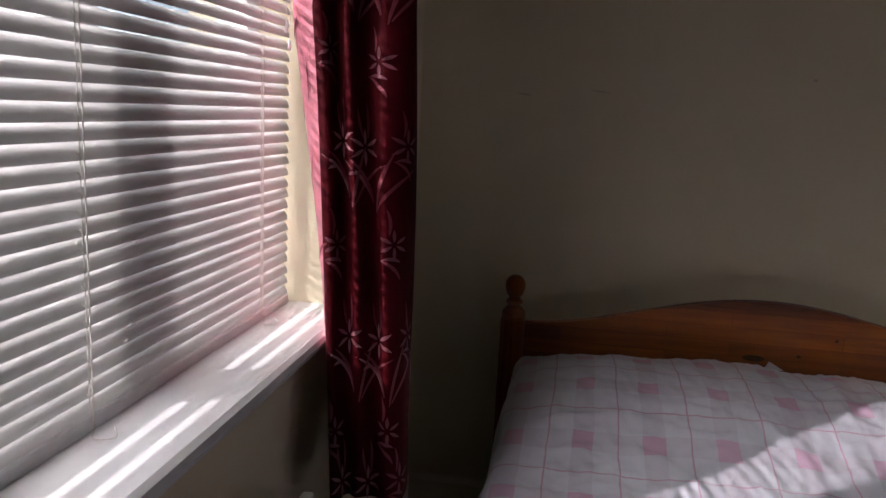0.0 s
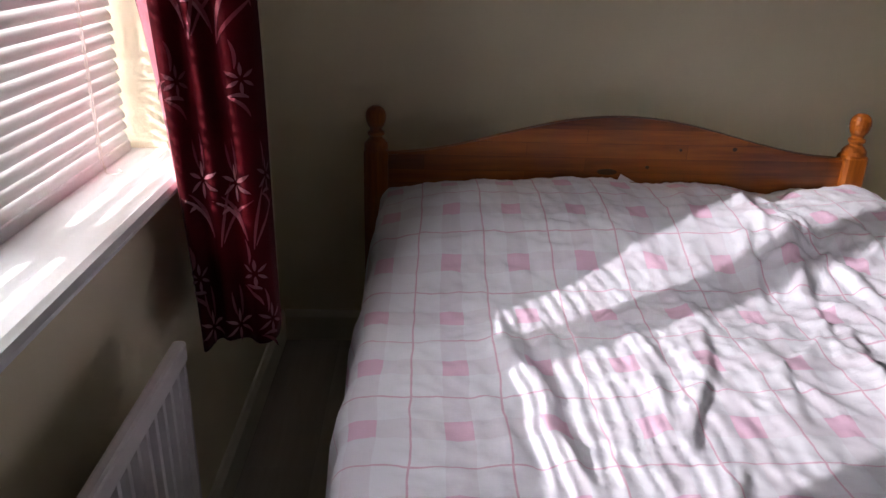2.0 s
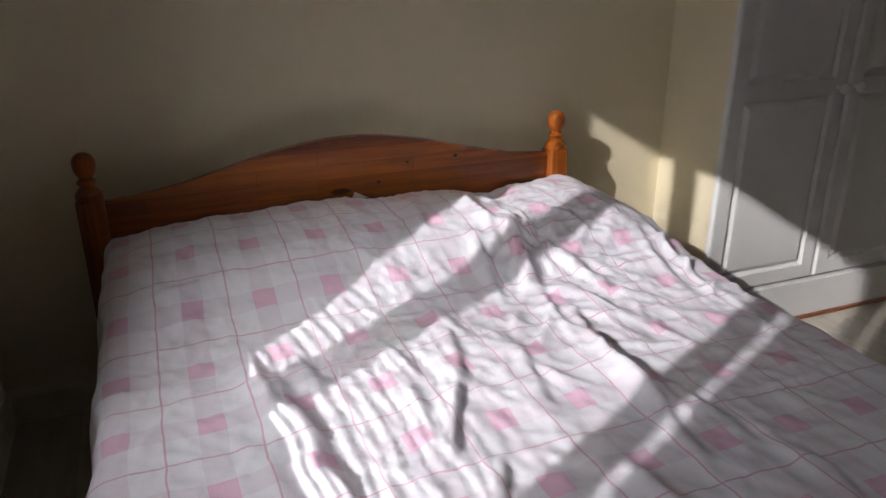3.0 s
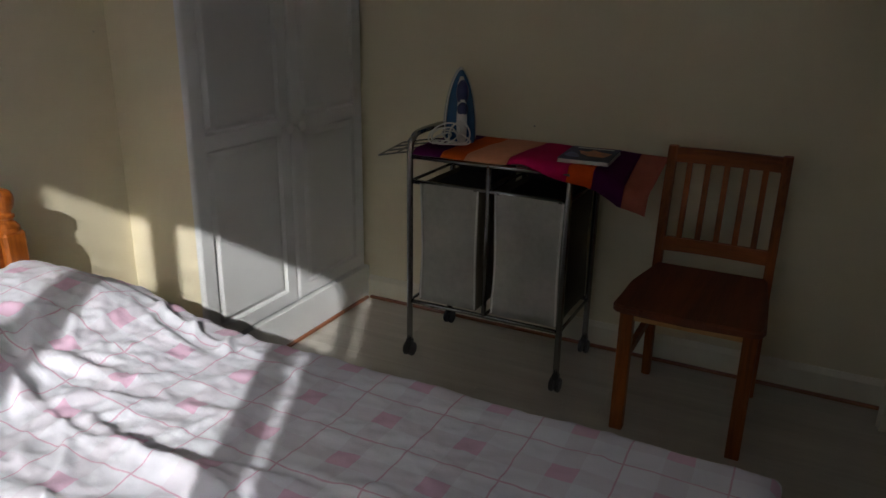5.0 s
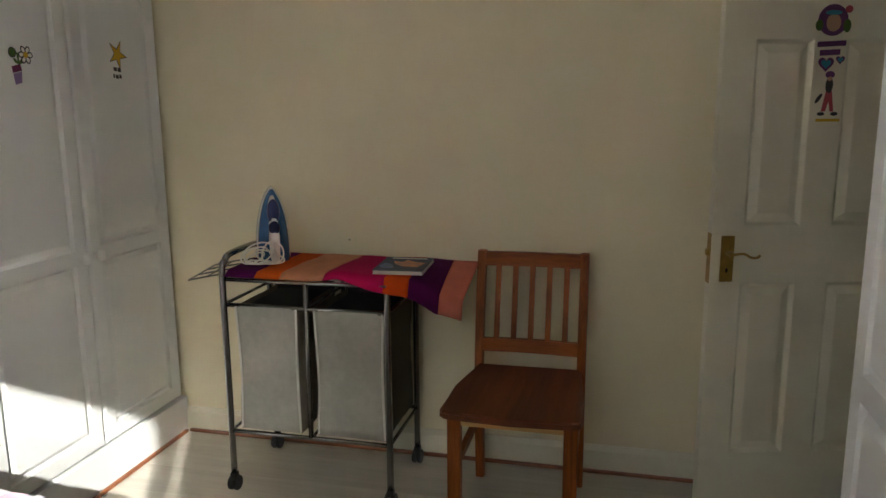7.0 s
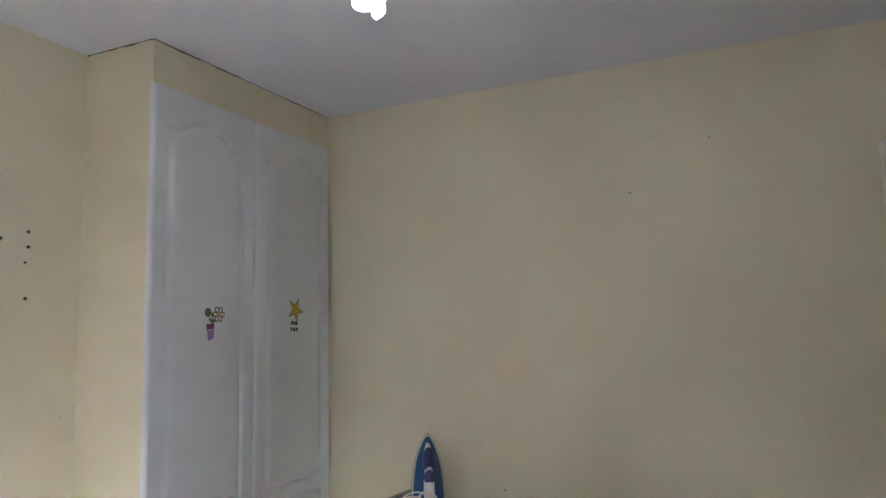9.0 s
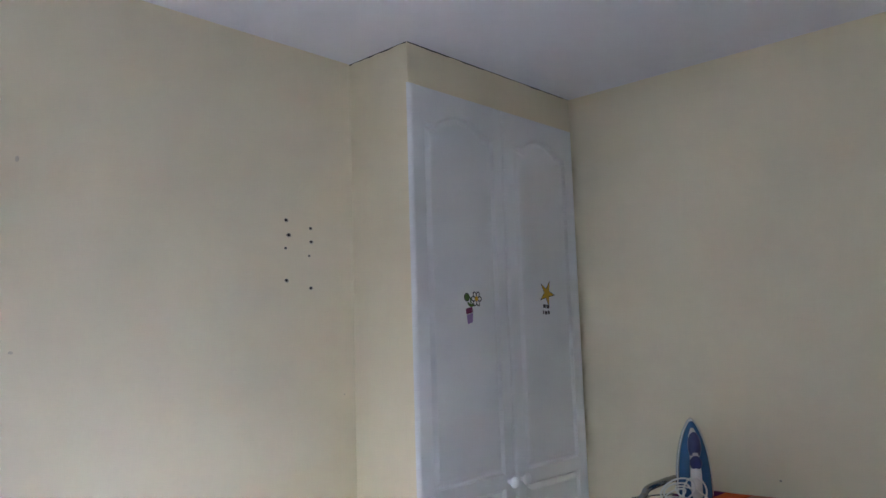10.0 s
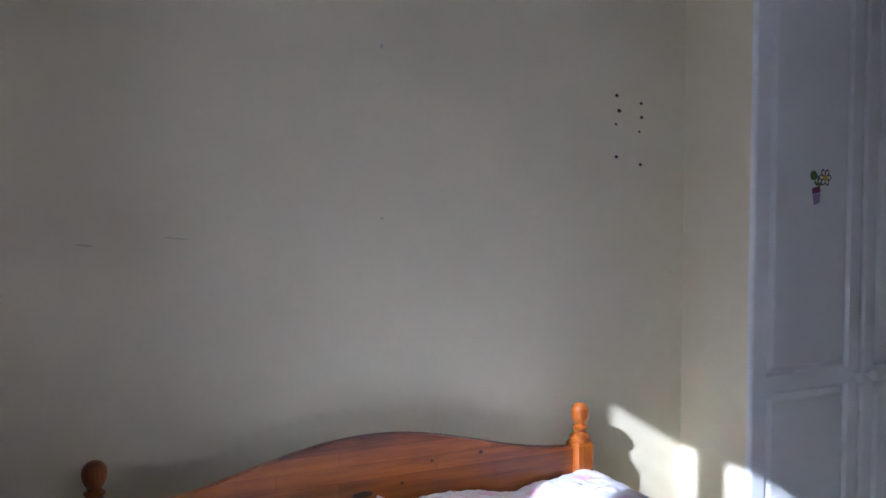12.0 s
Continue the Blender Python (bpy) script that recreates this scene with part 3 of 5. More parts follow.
for z0, z1 in ((RZ1 - 0.04, RZ1 - 0.004), (RZ0, RZ0 + 0.035)):
    part("header", box((0.079, RY0, z0), (0.100, RY1, z1), 0.006), M_RAD, rad)
for y in (RY0 + 0.12, RY1 - 0.12):
    part("bracket", box((0.0, y - 0.02, 0.2), (0.072, y + 0.02, 0.5)), M_RAD, rad)
for y in (RY0 + 0.02, RY1 - 0.02):
    part("pipe", tube([(0.06, y, 0.13), (0.06, y, 0.0)], 0.0075, 10), M_CHROME, rad, "bare pipe")

# ---- bed ----
bed = thing("bed", (1.01, 1.35, 0), "double bed with an orange pine arched headboard", "bed")
PX0, PX1, PY = 0.324, 1.698, 2.375
for x in (PX0, PX1):
    bm = box((x - 0.034, PY - 0.034, 0), (x + 0.034, PY + 0.034, 0.696 if x == PX1 else 0.690), 0.009, seg=1)
    lathe([(0.034, 0.688), (0.0335, 0.700), (0.024, 0.712), (0.019, 0.716), (0.019, 0.722), (0.024, 0.727), (0.024, 0.733), (0.017, 0.738), (0.017, 0.744),
           (0.023, 0.752), (0.0275, 0.764), (0.029, 0.776), (0.0275, 0.789), (0.022, 0.799), (0.012, 0.806), (0.0, 0.808)], (x, PY, 0.006 if x == PX1 else 0), 20, bm)
    part("post", bm, M_PINE_Z, bed, "turned pine post with a ball top", smooth=False)
XA, XB = PX0 + 0.030, PX1 - 0.030


def headboard_top(x):
    u = abs((x - (XA + XB) / 2) / ((XB - XA) / 2))
    return 0.677 + 0.113 * (0.5 + 0.5 * math.cos(math.pi * min(1, u * 1.02))) ** 0.92 + 0.008 * max(0, (x - (XA + XB) / 2) / ((XB - XA) / 2))


cut = [headboard_top(XA + (XB - XA) * k / 60) for k in range(61)]
bm = bmesh.new()
fr = []
for y in (PY - 0.013, PY + 0.013):
    up = [bm.verts.new((XA + (XB - XA) * k / 60, y, cut[k])) for k in range(61)]
    dn = [bm.verts.new((XA + (XB - XA) * k / 60, y, 0.34)) for k in range(61)]
    fr.append((up, dn))
for (up, dn), rev in zip(fr, (False, True)):
    for k in range(60):
        q = (dn[k], dn[k + 1], up[k + 1], up[k])
        bm.faces.new(q[::-1] if rev else q)
for k in range(60):
    bm.faces.new((fr[0][0][k], fr[0][0][k + 1], fr[1][0][k + 1], fr[1][0][k]))
    bm.faces.new((fr[0][1][k + 1], fr[0][1][k], fr[1][1][k], fr[1][1][k + 1]))
bmesh.ops.bevel(bm, geom=[e for e in bm.edges if all(abs(v.co.z - headboard_top(v.co.x)) < 1e-4 for v in e.verts) and abs(e.verts[0].co.y - e.verts[1].co.y) < 1e-5], offset=0.006, segments=2, affect="EDGES")
part("headboard", bm, M_PINE_X, bed, "arched laminated pine headboard with knots")
M_KNOT = material("pine_knot", (0.045, 0.012, 0.004), 0.35, spread=0.4, scale=60)
for x, z, w, h in ((0.985, 0.632, 0.030, 0.009), (1.345, 0.705, 0.007, 0.006), (1.19, 0.70, 0.005, 0.004), (1.10, 0.648, 0.006, 0.005)):
    part("knot", slab([(x + w * math.cos(a), z + h * math.sin(a)) for a in [k * math.pi / 7 for k in range(14)]], lambda a, b, d: (a, PY - 0.0132 - d, b), 0.0008), M_KNOT, bed, "dark knot")
for x in (PX0 + 0.015, PX1 - 0.04):
    part("side_rail", box((x, 0.47, 0.22), (x + 0.025, PY - 0.03, 0.34), 0.004), M_PINE_X, bed)
part("foot_rail", box((PX0 + 0.015, 0.445, 0.22), (PX1 - 0.015, 0.47, 0.34), 0.004), M_PINE_X, bed)
for x in (PX0 + 0.03, PX1 - 0.03):
    part("leg", box((x - 0.03, 0.46, 0), (x + 0.03, 0.52, 0.22), 0.005), M_PINE_Z, bed)
mattress = thing("mattress", (1.01, 1.4, 0.3), "pale ticking mattress on the bed", "mattress")
part("body", box((PX0 + 0.03, 0.48, 0.27), (PX1 - 0.03, PY - 0.045, 0.475), 0.04, seg=4), M_MATTRESS, mattress)

# ---- duvet: one thick cloth over mattress and pillows ----
DX0, DX1, DY0, DY1 = 0.364, 1.800, 0.415, 2.335
FOLDS = (  # ridges of the crumpled cover, steep on their east side: x, y to x, y, height, width
    (0.65, 1.40, 0.61, 1.76, 0.018, 0.022), (0.70, 1.26, 0.65, 1.62, 0.020, 0.022), (0.72, 1.14, 0.66, 1.36, 0.016, 0.022), (0.63, 1.18, 0.60, 1.36, 0.012, 0.022),
    (0.90, 1.48, 0.87, 1.68, 0.014, 0.022), (0.86, 1.24, 0.98, 1.48, 0.022, 0.022), (0.98, 1.45, 1.02, 1.66, 0.014, 0.022), (0.88, 1.06, 0.96, 1.23, 0.018, 0.022),
    (1.28, 1.58, 1.38, 2.12, 0.016, 0.026), (1.28, 1.42, 1.36, 1.68, 0.014, 0.022), (1.31, 1.20, 1.29, 1.54, 0.020, 0.024), (1.36, 1.12, 1.33, 1.36, 0.014, 0.024),
    (1.06, 1.60, 1.03, 1.79, 0.012, 0.020), (1.20, 1.72, 1.26, 2.02, 0.018, 0.022), (1.26, 1.10, 1.30, 1.40, 0.014, 0.022), (0.84, 1.24, 0.88, 1.47, 0.014, 0.020),
    (0.73, 1.52, 0.70, 1.71, 0.012, 0.020), (1.48, 1.76, 1.42, 1.93, 0.018, 0.022), (1.46, 1.58, 1.38, 1.77, 0.016, 0.022), (1.66, 1.62, 1.71, 1.95, 0.014, 0.024),
    (0.76, 0.82, 0.70, 1.14, 0.010, 0.026), (1.02, 0.78, 1.01, 1.05, 0.010, 0.026), (1.16, 0.86, 1.12, 1.20, 0.012, 0.026), (1.40, 0.80, 1.44, 1.10, 0.010, 0.028),
    (1.10, 1.34, 1.14, 1.62, 0.012, 0.022), (1.56, 1.96, 1.46, 2.16, 0.014, 0.020), (1.30, 1.90, 1.30, 2.22, 0.016, 0.020), (1.12, 2.02, 1.16, 2.26, 0.010, 0.022),
    (1.69, 1.60, 1.79, 1.67, 0.016, 0.014), (1.71, 1.72, 1.80, 1.78, 0.018, 0.014), (1.70, 1.85, 1.80, 1.89, 0.016, 0.014), (1.74, 1.64, 1.77, 1.95, 0.014, 0.013))


rnd = random.Random(21)
CREASES = []
for k in range(170):
    cx, cy = rnd.uniform(0.42, 1.85), rnd.uniform(0.55, 2.28)
    away = math.atan2(cy - 1.78, cx - 1.32)
    turn = away + rnd.gauss(0, 0.45) if cy > 1.55 else -1.05 + rnd.gauss(0, 0.4)
    ln = rnd.uniform(0.05, 0.17)
    busy = math.exp(-((cx - 1.36) / 0.40) ** 2 - ((cy - 1.72) / 0.45) ** 2)
    hh = (0.002 + 0.0065 * rnd.random()) * (0.45 + 0.95 * busy)
    CREASES.append((cx - ln * math.cos(turn), cy - ln * math.sin(turn), cx + ln * math.cos(turn), cy + ln * math.sin(turn), hh, rnd.uniform(0.010, 0.020)))
for k in range(20):
    # short pleats fanning out of the hollow between the two pillows
    turn = k * 2 * math.pi / 20 + rnd.gauss(0, 0.12)
    r0, r1 = rnd.uniform(0.02, 0.06), rnd.uniform(0.13, 0.27)
    CREASES.append((1.39 + r0 * math.cos(turn), 1.93 + r0 * math.sin(turn), 1.39 + r1 * math.cos(turn), 1.93 + r1 * math.sin(turn), rnd.uniform(0.006, 0.013), rnd.uniform(0.010, 0.016)))
FOLD_ROWS = np.array([(*f[:4], f[4], f[5]) for f in FOLDS] + CREASES)


def bump_at(x, y):
    """Height of the crumpled cloth: long folds, short creases and a soft unevenness."""
    wx = x + 0.018 * noise.noise(Vector((x * 7, y * 7, 3.3)))
    wy = y + 0.018 * noise.noise(Vector((x * 7, y * 7, 8.1)))
    x0, y0, x1, y1, hh, w = FOLD_ROWS.T
    dx, dy = x1 - x0, y1 - y0
    q = np.clip(((wx - x0) * dx + (wy - y0) * dy) / (dx * dx + dy * dy), 0, 1)
    px, py = x0 + q * dx, y0 + q * dy
    side = (wx - px) * dy - (wy - py) * dx
    ww = np.where(side > 0, 0.55, 1.5) * w
    h = float((hh * np.exp(-((wx - px) ** 2 + (wy - py) ** 2) / (ww * ww)) * np.sin(math.pi * np.clip(0.08 + 0.84 * q, 0, 1))).sum())
    calm = 0.45 + 0.55 / (1 + math.exp(-(y - 1.30) / 0.10)) if x > 0.9 else 1.0
    rough = calm * (0.70 + 0.45 * math.exp(-((x - 1.35) / 0.55) ** 2) * (1 if y > 0.9 else max(0.2, y / 0.9 - 0.1)))
    r1 = 1 - abs(noise.noise(Vector((x * 5.5 + y * 2.0, y * 3.2 - x, 0.3)))) * 2
    r2 = 1 - abs(noise.noise(Vector((x * 13 + y * 6, y * 9 - x * 5, 2.1)))) * 2
    r4 = 1 - abs(noise.noise(Vector((x * 27 + y * 9, y * 20 - x * 11, 4.1)))) * 2
    r3 = noise.noise(Vector((x * 2.2, y * 2.2, 5.0)))
    return h + rough * (0.006 * max(0, r1) ** 2 + 0.0050 * max(0, r2) ** 2 + 0.0028 * max(0, r4) ** 2) + 0.010 * r3


def duvet_top(x, y):
    z = 0.492 + 0.012 * math.sin(math.pi * (x - DX0) / (DX1 - DX0))
    near = 1 / (1 + math.exp(-(y - 1.92) / 0.07))
    p = 0.130 * math.exp(-((x - 0.76) / (0.54 if x < 0.76 else 0.43)) ** 4) + 0.112 * math.exp(-((x - 1.47) / 0.33) ** 4)
    fall = 1 - max(0, (y - 2.18) / 0.16) ** 2 * 0.15
    z += near * p * max(0.2, fall)
    z += 0.034 * near * math.exp(-((x - 1.74) / 0.12) ** 2)
    z -= 0.024 * math.exp(-((x - 1.43) / 0.07) ** 2 - ((y - 2.20) / 0.24) ** 2)
    return z + bump_at(x, y)


duvet = thing("duvet", (1.07, 1.4, 0.48), "crumpled white duvet cover with pink squares and thin pink lines", "duvet")
bm = bmesh.new()
uvl = bm.loops.layers.uv.new("cloth")
NX, NY, DROP = 270, 310, 0.30


def side_fold(c):
    return 0.010 * math.sin(c * 19) + 0.006 * math.sin(c * 41 + 1)


def cloth_point(u, v):
    """u and v run in metres over the flat cloth; past the edges it hangs down."""
    x, y = min(max(u, DX0), DX1), min(max(v, DY0), DY1)
    z = duvet_top(x, y)
    ox, oy, over = 0.0, 0.0, 0.0
    for c, lo, hi, k in ((u, DX0, DX1, 0), (v, DY0, DY1, 1)):
        e = lo - c if c < lo else c - hi if c > hi else 0
        if e > 0:
            sgn = -1 if c < lo else 1
            r = 0.045
            ang = min(e / r, math.pi / 2)
            out = r * math.sin(ang) + (max(0, e - r * math.pi / 2)) * 0.10
            dn = r * (1 - math.cos(ang)) + max(0, e - r * math.pi / 2)
            swell = side_fold(y if k == 0 else x) * min(1, e / 0.12)
            if k == 0:
                ox += sgn * (out + swell)
            else:
                oy += sgn * (out * 0.8 + swell)
            over = max(over, dn)
    ox += 0.022 / (1 + math.exp(-(y - 1.92) / 0.09)) * max(0, 1 - (x - DX0) / 0.3)
    return Vector((x + ox, y + oy, max(z - over, 0.06)))


us = [DX0 - DROP + (DX1 - DX0 + 2 * DROP) * i / NX for i in range(NX + 1)]
vs = [DY0 - DROP + (DY1 + 0.02 - DY0 + DROP) * j / NY for j in range(NY + 1)]
grid = [[bm.verts.new(cloth_point(u, v)) for u in us] for v in vs]
for j in range(NY):
    for i in range(NX):
        f = bm.faces.new((grid[j][i], grid[j][i + 1], grid[j + 1][i + 1], grid[j + 1][i]))
        for lp, (a, b) in zip(f.loops, ((i, j), (i + 1, j), (i + 1, j + 1), (i, j + 1))):
            lp[uvl].uv = (us[a], vs[b])
cover = part("cover", bm, M_DUVET, duvet, smooth=True)
thick = cover.modifiers.new("thickness", "SOLIDIFY")
thick.thickness, thick.offset = 0.012, -1
part("corner_tip", slab([(-0.03, 0), (0.02, 0), (-0.02, 0.022)], lambda a, b, d: (1.04 + a, 2.335 + d, 0.612 + b), 0.004), M_DUVET, duvet, "pillowcase corner sticking up")

# ---- wardrobes with moulded doors ----
def panel_outline(x0, x1, z0, z1, arch, inset):
    x0, x1, z0, z1 = x0 + inset, x1 - inset, z0 + inset, z1 - inset
    pts = [(x0, z0), (x1, z0), (x1, z1)]
    if arch:
        n = 20
        w = x1 - x0
        for k in range(n + 1):
            t = 1 - k / n
            u = (t - 0.5) / 0.5
            lift = 0.0 if abs(u) > 0.80 else arch * (math.cos(u / 0.80 * math.pi / 2) ** 0.8)
            pts.append((x0 + 0.02 + (w - 0.04) * t, z1 + lift))
    pts.append((x0, z1))
    return pts


def moulded_door(name, parent, x0, x1, z0, z1, panels, place, knob):
    """A pressed door leaf with rounded edges; each panel is a groove and a slope up to a raised field."""
    bm = bmesh.new()
    zm = (panels[0][2] + panels[1][3]) / 2

    def edge(inset, d):
        a, b, c, e = x0 + inset, x1 - inset, z0 + inset, z1 - inset
        return [bm.verts.new(place(p, q, d)) for p, q in ((a, c), (b, c), (b, zm), (b, e), (a, e), (a, zm))]

    rims = [edge(0, -0.018), edge(0, -0.0110), edge(0.0010, -0.0072), edge(0.0036, -0.0036), edge(0.0072, -0.0010), edge(0.0110, 0.0)]
    for lo, hi in zip(rims, rims[1:]):
        for k in range(6):
            bm.faces.new((lo[k], lo[(k + 1) % 6], hi[(k + 1) % 6], hi[k]))
    bm.faces.new(rims[0][::-1])
    xa, xb = x0 + 0.0110, x1 - 0.0110
    for (px0, px1, pz0, pz1, arch), (za, zb) in zip(panels, ((zm, z1 - 0.0110), (z0 + 0.0110, zm))):
        inner = panel_outline(px0, px1, pz0, pz1, arch, 0)
        outer = [(xa, za), (xb, za), (xb, zb)] + [(p, zb) for p, q in inner[3:-1]] + [(xa, zb)]
        vi, vo = [[bm.verts.new(place(p, q, 0)) for p, q in line] for line in (inner, outer)]
        for k in range(len(vi)):
            bm.faces.new((vo[k], vo[(k + 1) % len(vi)], vi[(k + 1) % len(vi)], vi[k]))
    bmesh.ops.remove_doubles(bm, verts=bm.verts, dist=1e-5)
    door = part(name, bm, M_FOIL, parent)
    for px0, px1, pz0, pz1, arch in panels:
        bm = bmesh.new()
        prev = None
        for inset, d in ((0.0, 0.0), (0.002, -0.0060), (0.006, -0.0125), (0.010, -0.0140), (0.013, -0.0125), (0.026, -0.0020), (0.029, -0.0005), (0.033, 0.0)):
            pts = [bm.verts.new(place(p, q, d)) for p, q in panel_outline(px0, px1, pz0, pz1, arch, inset)]
            if prev:
                n = len(pts)
                for k in range(n):
                    bm.faces.new((prev[k], prev[(k + 1) % n], pts[(k + 1) % n], pts[k]))
            prev = pts
        bm.faces.new(prev)
        part("panel", bm, M_FOIL, door)
    kx, kz = knob
    bm = bmesh.new()
    prof = [(0.009, 0), (0.0075, 0.006), (0.0075, 0.012), (0.015, 0.018), (0.0205, 0.024), (0.0195, 0.032), (0.011, 0.0365), (0.0, 0.037)]
    rings = [[bm.verts.new(place(kx + max(r, 1e-4) * math.cos(k * math.pi / 8), kz + max(r, 1e-4) * math.sin(k * math.pi / 8), h)) for k in range(16)] for r, h in prof]
    for a, b in zip(rings, rings[1:]):
        for k in range(16):
            bm.faces.new((a[k], a[(k + 1) % 16], b[(k + 1) % 16], b[k]))
    part("knob", bm, M_WHITE, door, "round white knob", smooth=True)
    return door


FY = 2.193
ward = thing("fitted_wardrobe", (2.7, 2.3, 0), "white fitted wardrobe with two arched moulded doors in the corner", "wardrobe")
# the carcass is coloured dark to stand for the shade in the door gaps
part("carcass", box((2.226, 2.20, 0.12), (3.168, 2.49, 2.262)), M_CARCASS, ward, "carcass behind the doors, coloured dark as the shade in their gaps")
part("plinth", box((2.226, 2.162, 0), (XE - 0.002, 2.198, 0.150), 0.002), M_FOIL, ward, "white plinth board")
place_n = lambda a, b, d: (a, 2.172 - d, b)
moulded_door("door", ward, 2.198, 2.6955, 0.158, 2.262, ((2.262, 2.636, 0.885, 2.130, 0.052), (2.260, 2.636, 0.215, 0.834, 0)), place_n, (2.652, 0.858))
moulded_door("door", ward, 2.7035, 3.184, 0.158, 2.262, ((2.760, 3.116, 0.885, 2.125, 0.052), (2.760, 3.116, 0.215, 0.834, 0)), place_n, (2.726, 0.858))
# the second wardrobe, across the room
ward2 = thing("fitted_wardrobe", (1.74, -0.35, 0), "white fitted wardrobe with a moulded door beside the doorway", "wardrobe")
SY = -0.045
part("carcass", box((1.502, YS + 0.005, 0.0), (1.985, SY - 0.021, ZC - 0.002)), M_FOIL, ward2)
place_s = lambda a, b, d: (a, SY + d, b)
xa = 1.491
moulded_door("door", ward2, xa, xa + 0.490, 0.158, 2.262, ((xa + 0.065, xa + 0.425, 0.885, 2.130, 0.052), (xa + 0.065, xa + 0.425, 0.215, 0.834, 0)), place_s, (xa + 0.03, 0.858))

# ---- stickers on the doors ----
M_GREEN, M_YELLOW = plain("leaf_green", (0.06, 0.12, 0.012)), plain("sticker_yellow", (0.58, 0.36, 0.01))
M_MAGENTA, M_LILAC = plain("sticker_magenta", (0.15, 0.005, 0.08)), plain("sticker_lilac", (0.30, 0.20, 0.42))
M_PETAL, M_INK = plain("sticker_white", (0.75, 0.74, 0.68)), plain("sticker_ink", (0.03, 0.025, 0.03))
M_PURPLE, M_TURQ = plain("sticker_purple", (0.13, 0.035, 0.15)), plain("sticker_turquoise", (0.05, 0.30, 0.42))
M_SKIN, M_REDP = plain("sticker_peach", (0.55, 0.32, 0.22)), plain("sticker_red", (0.42, 0.06, 0.08))
STICK_D = 0.0004


def disc(cx, cz, rx, rz, n=16, turn=0.0):
    return [(cx + rx * math.cos(a) * math.cos(turn) - rz * math.sin(a) * math.sin(turn), cz + rx * math.cos(a) * math.sin(turn) + rz * math.sin(a) * math.cos(turn)) for a in [2 * math.pi * k / n for k in range(n)]]


def lay(name, outline, mat, parent, base, level=0, place=place_n):
    d0 = base + level * 0.0005
    return part(name, slab(outline, lambda a, b, d: place(a, b, d0 + d), 0.0005), mat, parent)


fs = thing("flower_sticker", (2.478, 2.17, 1.435), "flower in a purple pot sticker on the wardrobe door", "sticker")
lay("stem", [(2.475, 1.485), (2.481, 1.485), (2.478, 1.525), (2.470, 1.530)], M_GREEN, fs, STICK_D)
lay("bud_outline", disc(2.455, 1.527, 0.0155, 0.0155), M_INK, fs, STICK_D)
lay("bud", disc(2.455, 1.527, 0.0125, 0.0125), M_GREEN, fs, STICK_D, 1)
lay("leaf", disc(2.489, 1.502, 0.013, 0.006, 12, 0.6), M_GREEN, fs, STICK_D)
lay("leaf", disc(2.466, 1.502, 0.011, 0.005, 12, 2.4), M_GREEN, fs, STICK_D)
for k in range(6):
    a = k * math.pi / 3
    lay("petal", disc(2.506 + 0.017 * math.cos(a), 1.522 + 0.017 * math.sin(a), 0.0125, 0.0100, 12, a), M_INK, fs, STICK_D, 1)
    lay("petal", disc(2.506 + 0.017 * math.cos(a), 1.522 + 0.017 * math.sin(a), 0.0080, 0.0058, 12, a), M_PETAL, fs, STICK_D, 2)
lay("flower_centre", disc(2.506, 1.522, 0.009, 0.009), M_YELLOW, fs, STICK_D, 3)
lay("pot_rim", [(2.449, 1.466), (2.485, 1.474), (2.481, 1.494), (2.446, 1.486)], M_MAGENTA, fs, STICK_D, 2)
lay("pot", [(2.456, 1.432), (2.482, 1.438), (2.485, 1.472), (2.450, 1.464)], M_LILAC, fs, STICK_D, 1)
ss = thing("star_sticker", (2.94, 2.17, 1.463), "yellow star sticker with writing on the wardrobe door", "sticker")
star = [((2.944 + (0.046 if k % 2 == 0 else 0.016) * math.cos(a)), 1.550 + (0.048 if k % 2 == 0 else 0.017) * math.sin(a)) for k, a in [(k, -0.12 + 2 * math.pi * k / 10) for k in range(10)]]
lay("star_outline", [(2.944 + (a - 2.944) * 1.18, 1.550 + (b - 1.550) * 1.20) for a, b in star], M_INK, ss, STICK_D)
lay("star", star, M_YELLOW, ss, STICK_D, 1)
for x0, x1, z0 in ((2.916, 2.934, 1.492), (2.938, 2.956, 1.490), (2.912, 2.920, 1.468), (2.925, 2.941, 1.466), (2.945, 2.957, 1.467)):
    lay("writing_bar", [(x0, z0), (x1, z0 - 0.001), (x1, z0 + 0.013), (x0, z0 + 0.014)], M_INK, ss, STICK_D)

# ---- the room door, swung open against the wall ----
DO = Vector((3.012, 0.098, 0.010))
DW, DH, DT = 0.690, 1.960, 0.036
along = Vector((0.265, -0.964, 0)).normalized()
outw = Vector((along.y, -along.x, 0)).normalized()      # towards the room
place_d = lambda a, b, d: DO + along * a + outw * d + Vector((0, 0, b))
door = thing("door_1", DO, "open six-panel door in aged white paint with stickers", "door", kind="structure")
PANELS = [(c, c + 0.183, z0, z1) for c in (0.100, 0.385) for z0, z1 in ((1.655, 1.850), (0.965, 1.545), (0.185, 0.778))]
bm = bmesh.new()
# the leaf: a grid of cells with the panels left open, then sunk fields
xs = sorted({0, DW, *[p[0] for p in PANELS], *[p[1] for p in PANELS]})
zs = sorted({0, DH, *[p[2] for p in PANELS], *[p[3] for p in PANELS]})
